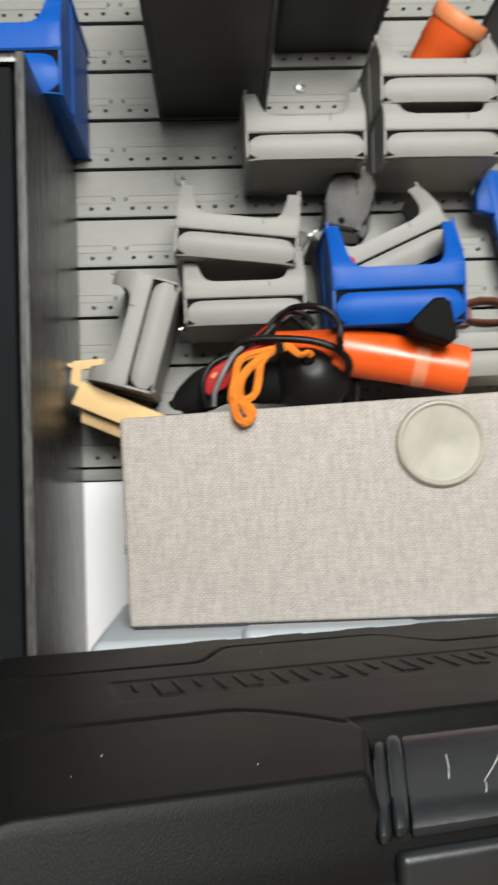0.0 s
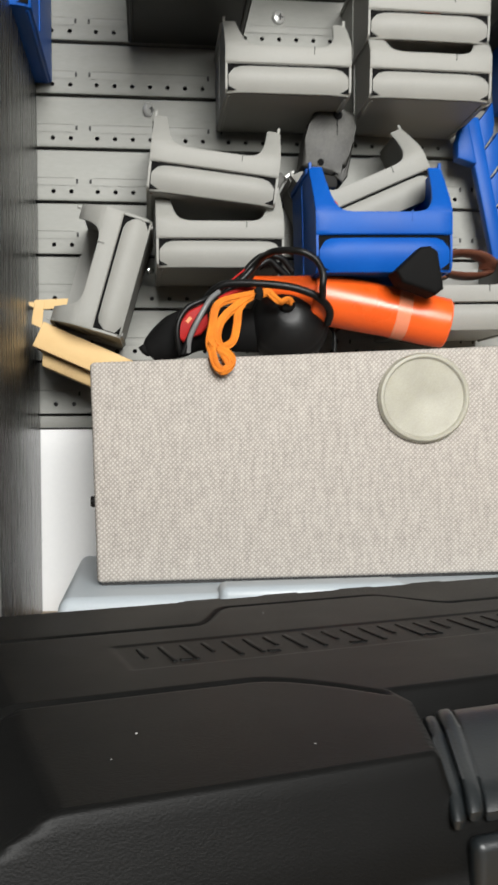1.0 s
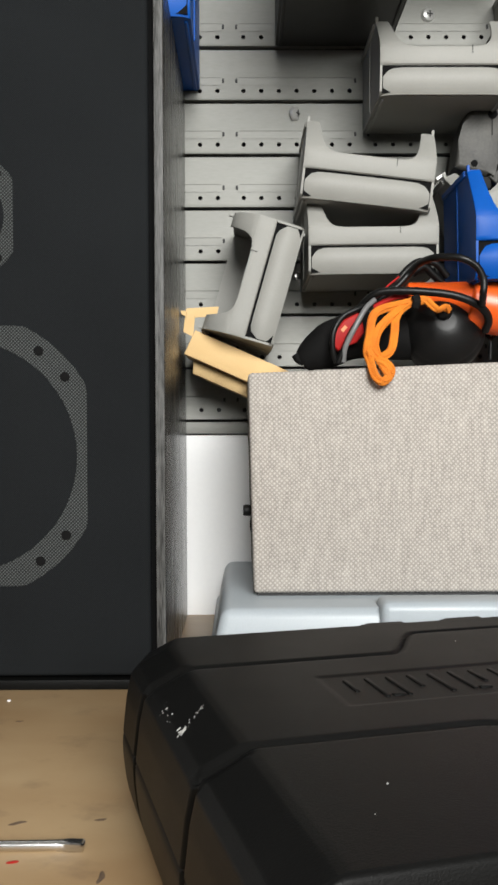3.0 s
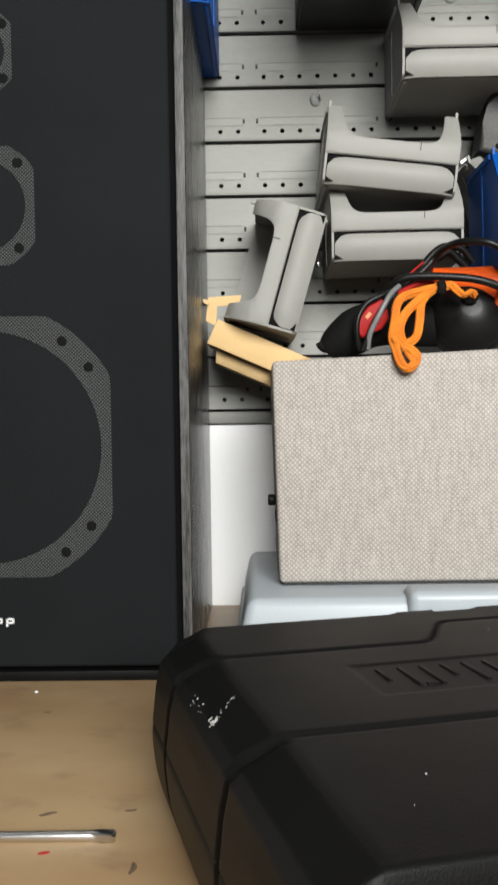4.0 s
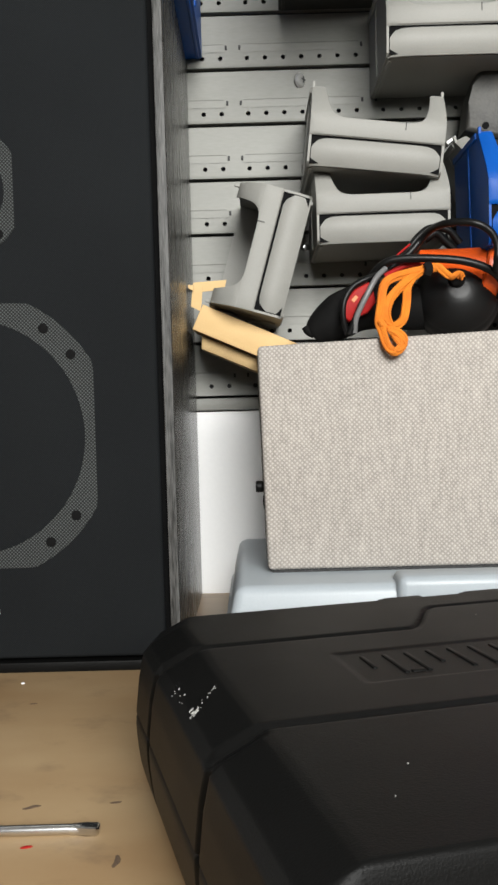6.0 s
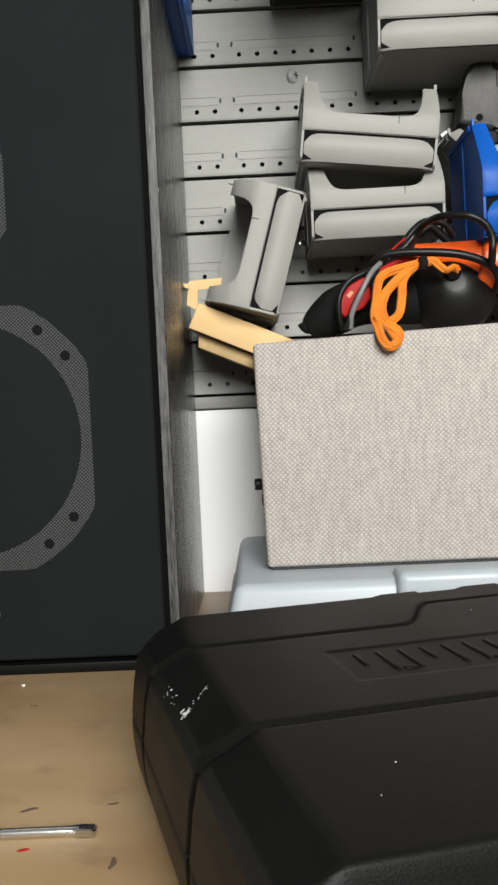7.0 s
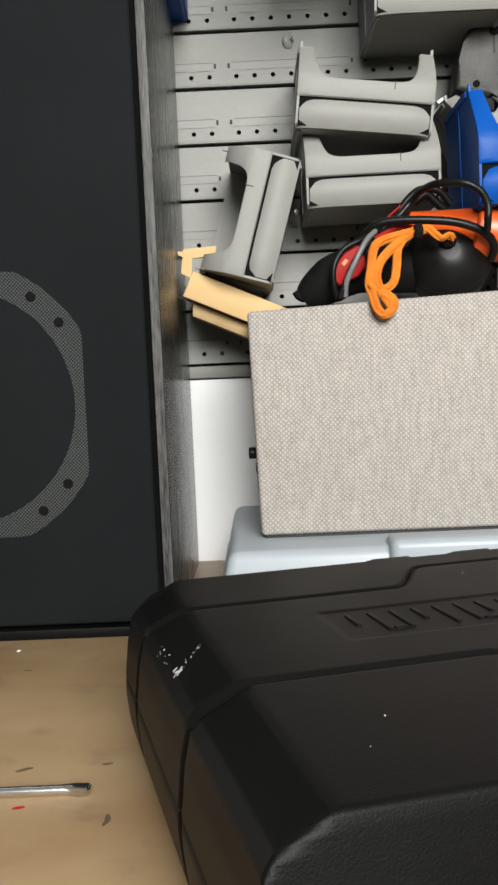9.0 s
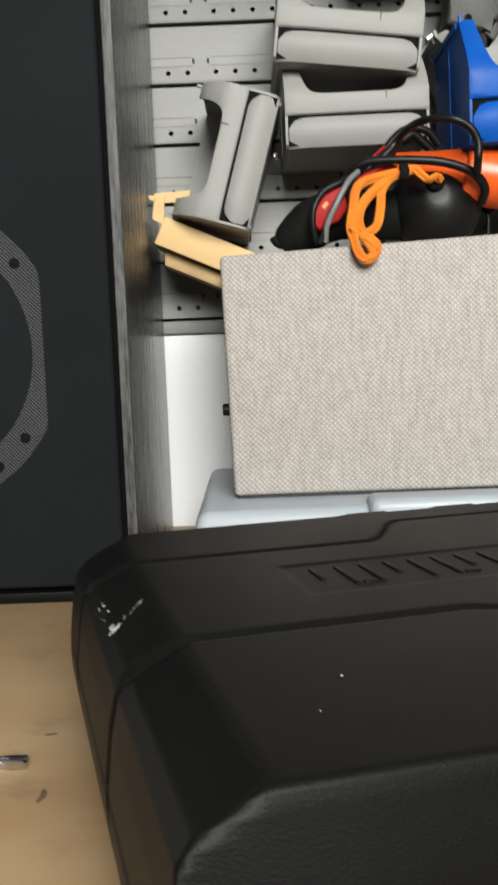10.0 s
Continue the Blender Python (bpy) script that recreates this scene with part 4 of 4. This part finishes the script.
lamp = thing("work_light", "black round rubber work light with a red window and cable", "work light")
bm = bmesh.new()
m = Matrix.Translation((0.2045, -0.112, 0.2625)) @ Matrix.Rotation(radians(76), 4, "X") @ Matrix.Rotation(radians(-8), 4, "Y")
lathe(bm, [(0.024, -0.016), (0.0315, -0.010), (0.0338, -0.004), (0.0342, 0.004), (0.0332, 0.0095), (0.0318, 0.0110), (0.0312, 0.0128), (0.0295, 0.0165), (0.0235, 0.0232), (0.0150, 0.0282), (0.0095, 0.0302), (0.0072, 0.0306)], 48, m)
housing = part("housing", bm, LAMP_RUBBER, lamp)
bm = bmesh.new()
lathe(bm, [(0.0066, 0.029), (0.0066, 0.0345), (0.0058, 0.0375), (0.0036, 0.0394), (0.0012, 0.0400)], 28, m @ Matrix.Translation((-0.001, 0.0060, -0.0012)))
part("knob", bm, LAMP_RUBBER, housing)
# the grip, a padded tapering body that ends in a nub
bm = bmesh.new()
sweep(bm, [(0.088, -0.128, 0.2355), (0.094, -0.128, 0.2415), (0.105, -0.128, 0.2485), (0.120, -0.126, 0.2560), (0.138, -0.122, 0.2590), (0.160, -0.116, 0.2580), (0.184, -0.110, 0.2580)], 0.0176, 20, 0.75, (0, 1, 0), 8, taper=lambda f: 0.42 + 0.62 * min(1.0, f * 2.6) ** 0.8)
part("grip", bm, PAD_BLACK, lamp)
bm = bmesh.new()
sweep(bm, [(0.0815, -0.130, 0.2435), (0.0840, -0.130, 0.2395), (0.0885, -0.130, 0.2370)], 0.0032, 12)
part("nub", bm, PAD_BLACK, lamp)
bm = bmesh.new()
prism(bm, [(0.1098, 0.2488), (0.1112, 0.2602), (0.1185, 0.2692), (0.1300, 0.2748), (0.1335, 0.2690), (0.1350, 0.2590), (0.1290, 0.2512), (0.1225, 0.2490), (0.1145, 0.2447)], -0.1490, -0.1400, "y", 0.0016, 3)
part("window", bm, RED, lamp, "red window in the grip")
bm = bmesh.new()
prism(bm, [(0.1160, 0.2612), (0.1195, 0.2650), (0.1218, 0.2632), (0.1182, 0.2590)], -0.1494, -0.1484, "y", 0.0003, 1)
part("sticker", bm, PEACH, lamp, "pale worn patch")
bm = bmesh.new()
sweep(bm, [(0.1520, -0.126, 0.2945), (0.1590, -0.127, 0.3005), (0.1660, -0.126, 0.3062)], 0.0008, 8)
part("trim_strip", bm, RED, lamp, "thin red strip")
bm = bmesh.new()
sweep(bm, [(0.1440, -0.138, 0.2800), (0.1560, -0.141, 0.2860), (0.1640, -0.141, 0.2880), (0.1740, -0.138, 0.2870)], 0.0022, 10)
part("red_collar", bm, RED, lamp, "red ring behind the ribbon")

cable = thing("cable", "black rubber cable in loose loops round the work light", "cable")
def cord(name, pts, r, mat=LAMP_RUBBER, label=""):
    bm = bmesh.new()
    sweep(bm, pts, r, 12)
    part(name, bm, mat, cable, label)
cord("loop", [(0.1480, -0.128, 0.2850), (0.1560, -0.129, 0.2925), (0.1647, -0.130, 0.2987), (0.1739, -0.130, 0.3086), (0.1800, -0.140, 0.3145), (0.1885, -0.158, 0.3158), (0.2050, -0.168, 0.3138), (0.2172, -0.169, 0.3077), (0.2233, -0.168, 0.2973), (0.2232, -0.168, 0.2870), (0.2250, -0.158, 0.2800)], 0.0029)
cord("loop", [(0.1330, -0.136, 0.2760), (0.1351, -0.140, 0.2822), (0.1426, -0.145, 0.2887), (0.1528, -0.148, 0.2914), (0.1752, -0.152, 0.2908), (0.1993, -0.155, 0.2880), (0.2169, -0.155, 0.2827), (0.2282, -0.152, 0.2759), (0.2334, -0.146, 0.2686), (0.2328, -0.138, 0.2610)], 0.0032)
cord("loop", [(0.1630, -0.124, 0.2990), (0.1730, -0.122, 0.3120), (0.1840, -0.119, 0.3195), (0.1980, -0.117, 0.3180), (0.2080, -0.114, 0.3080)], 0.0030)
cord("loop", [(0.1780, -0.118, 0.3100), (0.1880, -0.116, 0.3160), (0.1960, -0.114, 0.3100), (0.2040, -0.112, 0.3030)], 0.0034)
cord("loop", [(0.1130, -0.149, 0.2350), (0.1097, -0.152, 0.2460), (0.1105, -0.153, 0.2600), (0.1180, -0.151, 0.2715), (0.1297, -0.149, 0.2775), (0.1380, -0.145, 0.2810)], 0.0022)
cord("loop", [(0.1138, -0.152, 0.2350), (0.1182, -0.154, 0.2455), (0.1240, -0.154, 0.2585), (0.1310, -0.153, 0.2690), (0.1370, -0.150, 0.2750)], 0.0024)
cord("grey_cord", [(0.1180, -0.152, 0.2360), (0.1192, -0.1555, 0.2472), (0.1268, -0.157, 0.2630), (0.1350, -0.154, 0.2770), (0.1430, -0.148, 0.2847)], 0.0021, CORD, "shiny grey cord")
cord("end", [(0.2385, -0.108, 0.2640), (0.2440, -0.112, 0.2560), (0.2440, -0.112, 0.2400)], 0.0016)
cord("end", [(0.2500, -0.108, 0.2610), (0.2448, -0.111, 0.2560), (0.2436, -0.112, 0.2440)], 0.0014)

strap = thing("orange_ribbon", "bright orange fabric ribbon hanging looped over the box", "ribbon")
def ribbon(pts, r, tw=0.0, flat=0.28):
    bm = bmesh.new()
    sweep(bm, pts, r, 12, flat, (0.25, 1, 0.1), 12, twist=tw)
    part("strand", bm, RIBBON, strap)
    # the raised woven edges
    for off in (-1, 1):
        bm = bmesh.new()
        sweep(bm, [(x + 0.62 * r * off, y - 0.0006, z + 0.15 * r * off) for x, y, z in pts], r * 0.30, 6, 0.8, (0.25, 1, 0.1), 12)
        part("woven_edge", bm, RIBBON, strap)
ribbon([(0.1725, -0.153, 0.2824), (0.1603, -0.156, 0.2797), (0.1454, -0.162, 0.2752), (0.1386, -0.167, 0.2686), (0.1356, -0.172, 0.2544), (0.1330, -0.178, 0.2421), (0.1343, -0.187, 0.2331), (0.1365, -0.1925, 0.2238), (0.1412, -0.1945, 0.2188), (0.1465, -0.1935, 0.2218), (0.1485, -0.1925, 0.2277), (0.1448, -0.191, 0.2325), (0.1396, -0.1895, 0.2350)], 0.0034, 0.4)
ribbon([(0.1729, -0.151, 0.2838), (0.1609, -0.158, 0.2756), (0.1501, -0.165, 0.2670), (0.1424, -0.170, 0.2580), (0.1391, -0.175, 0.2473), (0.1405, -0.184, 0.2375), (0.1440, -0.191, 0.2295), (0.1475, -0.1935, 0.2240)], 0.0034, -0.5)
ribbon([(0.1640, -0.155, 0.2790), (0.1575, -0.161, 0.2690), (0.1553, -0.167, 0.2565), (0.1519, -0.173, 0.2440), (0.1445, -0.180, 0.2382), (0.1375, -0.184, 0.2385), (0.1343, -0.182, 0.2430)], 0.0034, 0.5)
ribbon([(0.1751, -0.153, 0.2827), (0.1820, -0.154, 0.2835), (0.1864, -0.1545, 0.2797), (0.1917, -0.1545, 0.2760), (0.1975, -0.153, 0.2787), (0.2003, -0.150, 0.2760)], 0.0035, 1.6, 0.5)
bm = bmesh.new()
sweep(bm, [(0.1734, -0.1560, 0.2868), (0.1745, -0.1578, 0.2820), (0.1733, -0.1565, 0.2776)], 0.0032, 8, 0.5)
part("knot_band", bm, PAD_BLACK, strap, "dark band round the ribbon")

# ---------------------------------------------------------------- small loose things
plug = thing("foam_plug", "black wedge-shaped foam plug in front of the blue bin", "foam plug", pose(0.303, -0.166, 0.3000, 0, 18, 0))
bm = bmesh.new()
prism(bm, [(-0.0215, -0.009), (-0.008, 0.0155), (-0.001, 0.0185), (0.006, 0.0165), (0.0195, -0.010), (0.015, -0.0165), (-0.014, -0.0160)], -0.012, 0.016, "y", 0.003, 3)
part("block", bm, PAD_BLACK, plug)

guard = thing("grinder_guard", "worn dark metal grinder guard with a small hole", "grinder guard", pose(0.2489, -0.050, 0.4365))
bm = bmesh.new()
prism(bm, [(-0.0243, -0.0258), (-0.0205, -0.002), (-0.0165, 0.012), (-0.0125, 0.0215), (-0.0055, 0.0280), (0.003, 0.0290), (0.012, 0.0270), (0.0235, 0.0235), (0.0280, 0.0205), (0.0265, 0.010), (0.0205, -0.013), (0.0175, -0.0260), (0.0090, -0.0300), (0.0050, -0.0336)], -0.016, 0.014, "y", 0.0045, 4)
part("cover", bm, GUARD, guard)
bm = bmesh.new()
prism(bm, [(0.0055, -0.0325), (0.0180, -0.0265), (0.0240, 0.000), (0.0262, 0.004), (0.0185, -0.034), (0.0140, -0.0400)], -0.0135, 0.010, "y", 0.0016, 3)
part("side_flange", bm, GUARD, guard)
bm = bmesh.new()
lathe(bm, [(0.0030, 0), (0.0030, 0.0006)], 16, Matrix.Translation((-0.0066, -0.0161, -0.0225)) @ Matrix.Rotation(radians(90), 4, "X"))
part("hole", bm, DARK_CONE, guard)
bm = bmesh.new()
lathe(bm, [(0.0042, 0), (0.0042, 0.0008), (0.002, 0.0015)], 16, Matrix.Translation((0.0094, -0.0160, 0.0202)) @ Matrix.Rotation(radians(90), 4, "X"))
part("rivet", bm, DARK_CONE, guard)
bm = bmesh.new()
box(bm, 0.0085, 0.0092, -0.0166, -0.0150, 0.002, 0.016, 0.0002, 1)
part("slot", bm, DARK_CONE, guard)
bm = bmesh.new()
box(bm, -0.012, 0.010, -0.012, 0.010, -0.044, -0.030, 0.003)
part("clamp", bm, SOFT_BLACK, guard)

bracket = thing("metal_bracket", "small worn grey metal bracket wedged behind the blue bin", "bracket", pose(0.2065, -0.040, 0.4015))
bm = bmesh.new()
prism(bm, [(-0.0075, 0.000), (-0.0015, 0.0105), (0.0045, 0.0080), (0.0068, 0.002), (-0.001, -0.0105), (-0.0075, -0.0105)], -0.006, 0.012, "y", 0.0012, 2)
part("plate", bm, GUARD, bracket)
bm = bmesh.new()
prism(bm, [(0.0055, 0.0045), (0.0140, 0.0100), (0.0152, 0.0080), (0.0075, 0.0018)], -0.009, 0.004, "y", 0.0006, 2)
part("tab", bm, ZINC, bracket)

cap = thing("red_cap", "small ribbed red plastic cap on the blue bin", "cap", pose(0.2385, -0.124, 0.358, 80, 0, 0))
bm = bmesh.new()
prof = [((0.0062 if i % 2 else 0.0055) * math.cos(math.pi * i / 14), (0.0062 if i % 2 else 0.0055) * math.sin(math.pi * i / 14)) for i in range(28)]
prism(bm, prof, 0.0, 0.006, "z", 0.0005, 1)
part("cap_body", bm, RED, cap)

pouch = thing("leather_loop", "brown leather tool loop with an open mouth", "leather loop", pose(0.374, -0.058, 0.322, 0, 0, 0))
bm = bmesh.new()
sweep(bm, [(-0.026, 0.0, 0.004), (-0.012, -0.012, 0.0105), (0.008, -0.014, 0.0105), (0.024, -0.006, 0.006), (0.027, 0.004, -0.002), (0.015, -0.010, -0.0085), (-0.006, -0.012, -0.009), (-0.02, -0.006, -0.004), (-0.026, 0.0, 0.004)], 0.0085, 10, 0.3, (0, 0.2, 1), 8)
part("band", bm, LEATHER, pouch)
bm = bmesh.new()
box(bm, -0.028, -0.012, -0.010, 0.012, -0.011, 0.013, 0.003)
part("stitched_end", bm, LEATHER, pouch)

cup = thing("orange_cup", "orange plastic cup lying tilted in a storage bin", "cup")
m = along((0.330, -0.066, 0.556), (0.363, -0.102, 0.602))
bm = bmesh.new()
lathe(bm, [(0.017, 0.0), (0.022, 0.001), (0.0235, 0.022), (0.0245, 0.024), (0.0250, 0.044)], 36, m)
part("cup_body", bm, ORANGE_DIM, cup)
bm = bmesh.new()
lathe(bm, [(0.0262, 0.043), (0.0272, 0.045), (0.0272, 0.054), (0.0258, 0.056), (0.024, 0.0555), (0.001, 0.0545)], 36, m)
part("cup_lid", bm, PEACH, cup, "paler orange lid")


def toothed_rack():
    r = thing("toothed_rack", "blue plastic rack with pointed teeth leaning on the panel", "tool rack", pose(0.4250, -0.028, 0.324, 0, -11.5, 0))
    bm = bmesh.new()
    box(bm, -0.0085, 0.0055, -0.010, 0.002, 0.0, 0.148, 0.0025)
    part("bar", bm, BIN_BLUE, r)
    bm = bmesh.new()
    prism(bm, [(-0.0245, 0.112), (-0.010, 0.104), (-0.007, 0.104), (-0.007, 0.146), (-0.014, 0.142), (-0.022, 0.126)], -0.014, 0.002, "y", 0.002, 2)
    part("end_lug", bm, BIN_BLUE, r)
    for k in range(5):
        bm = bmesh.new()
        z = 0.004 + 0.0285 * k
        prism(bm, [(0.005, z), (0.0165, z + 0.011), (0.0205, z + 0.024), (0.0222, z + 0.041), (0.0192, z + 0.0395), (0.0135, z + 0.031), (0.005, z + 0.0272)], -0.0085, 0.0005, "y", 0.0012, 2)
        part("tooth", bm, BIN_BLUE, r)


toothed_rack()

clip = thing("plastic_hook", "bright blue plastic hook on the louvre panel beside the fabric box", "hook")
bm = bmesh.new()
box(bm, 0.4430, 0.4660, -0.0045, 0.0, 0.247, 0.280, 0.0012)
part("back_plate", bm, BIN_BLUE, clip)
bm = bmesh.new()
prism(bm, [(-0.003, 0.2695), (-0.034, 0.2660), (-0.0385, 0.2590), (-0.0370, 0.2480), (-0.0335, 0.2480), (-0.0330, 0.2570), (-0.0300, 0.2605), (-0.003, 0.2625)], 0.4400, 0.4550, "x", 0.0012, 2)
part("hook_arm", bm, BIN_BLUE, clip)

rod = thing("steel_rod", "bright steel rod with a flattened tip lying on the bench", "rod")
bm = bmesh.new()
yr = -0.4695
lathe(bm, [(0.0019, 0.0), (0.0022, 0.001), (0.0022, 0.150), (0.0020, 0.152)], 20, along((-0.190, yr - 0.002, BENCH_Z + 0.0023), (-0.0345, yr, BENCH_Z + 0.0023)))
part("shank", bm, CHROME, rod)
bm = bmesh.new()
prism(bm, [(-0.0425, yr - 0.0019), (-0.0360, yr - 0.0023), (-0.0315, yr - 0.0033), (-0.0304, yr - 0.0020), (-0.0304, yr + 0.0022), (-0.0315, yr + 0.0030), (-0.0360, yr + 0.0023), (-0.0425, yr + 0.0019)], BENCH_Z, BENCH_Z + 0.0042, "z", 0.0009, 3)
for q in bm.verts:
    if q.co.x > -0.037 and q.co.z > BENCH_Z + 0.002:
        q.co.z -= 0.30 * (q.co.x + 0.037) * (1 - min(1, abs(q.co.y - yr) / 0.003))
part("tip", bm, CHROME, rod)

speck = thing("paint_speck", "small white paint fleck on the bench top", "paint fleck", pose(-0.117, -0.262, BENCH_Z))
bm = bmesh.new()
lathe(bm, [(0.0014, 0.0), (0.0012, 0.0005), (0.0003, 0.0007)], 9)
part("fleck", bm, WHITE_INK, speck)
fleck = thing("paint_speck", "small red paint fleck on the bench top", "paint fleck", pose(-0.0591, -0.4799, BENCH_Z, 0, 0, 15))
bm = bmesh.new()
lathe(bm, [(0.0022, 0.0), (0.0018, 0.0002), (0.0004, 0.0003)], 9, Matrix.Diagonal((1.3, 0.6, 1, 1)))
part("fleck", bm, RED, fleck)

for bx, by, turn, sx, sy in ((-0.0661, -0.4432, 20, 3.4, 1.2), (-0.0282, -0.4401, 25, 2.2, 0.9), (-0.0197, -0.4929, 88, 4.0, 1.0), (-0.1001, -0.3026, 20, 2.0, 0.7)):
    mark = thing("burn_mark", "small dark scorched mark on the bench top", "burn mark", pose(bx, by, BENCH_Z, 0, 0, turn), "marks on the bench")
    bm = bmesh.new()
    lathe(bm, [(0.0013, 0.0), (0.0011, 0.00012), (0.0002, 0.00016)], 11, Matrix.Diagonal((sx, sy, 1, 1)))
    for q in bm.verts:
        q.co.y += 0.0005 * math.sin(q.co.x * 700 + bx * 90)
    part("stain", bm, SCORCH, mark)

# small shiny hexagonal piece added to stand for a glint beside the bin
glint = thing("glint_piece", "small bright steel piece standing for a glint beside a grey bin", "nut", pose(0.0895, -0.036, 0.3205, 90, 0, 15))
bm = bmesh.new()
prism(bm, [(0.0035 * math.cos(math.pi * i / 3), 0.0035 * math.sin(math.pi * i / 3)) for i in range(6)], -0.002, 0.002, "z", 0.0006, 2)
part("glint_body", bm, CHROME, glint)

foot = thing("green_block", "yellow-green plastic block beside the fabric box", "plastic block")
bm = bmesh.new()
box(bm, 0.384, 0.424, -0.19, -0.10, GC_Z, 0.066, 0.002)
part("block", bm, GREEN, foot)
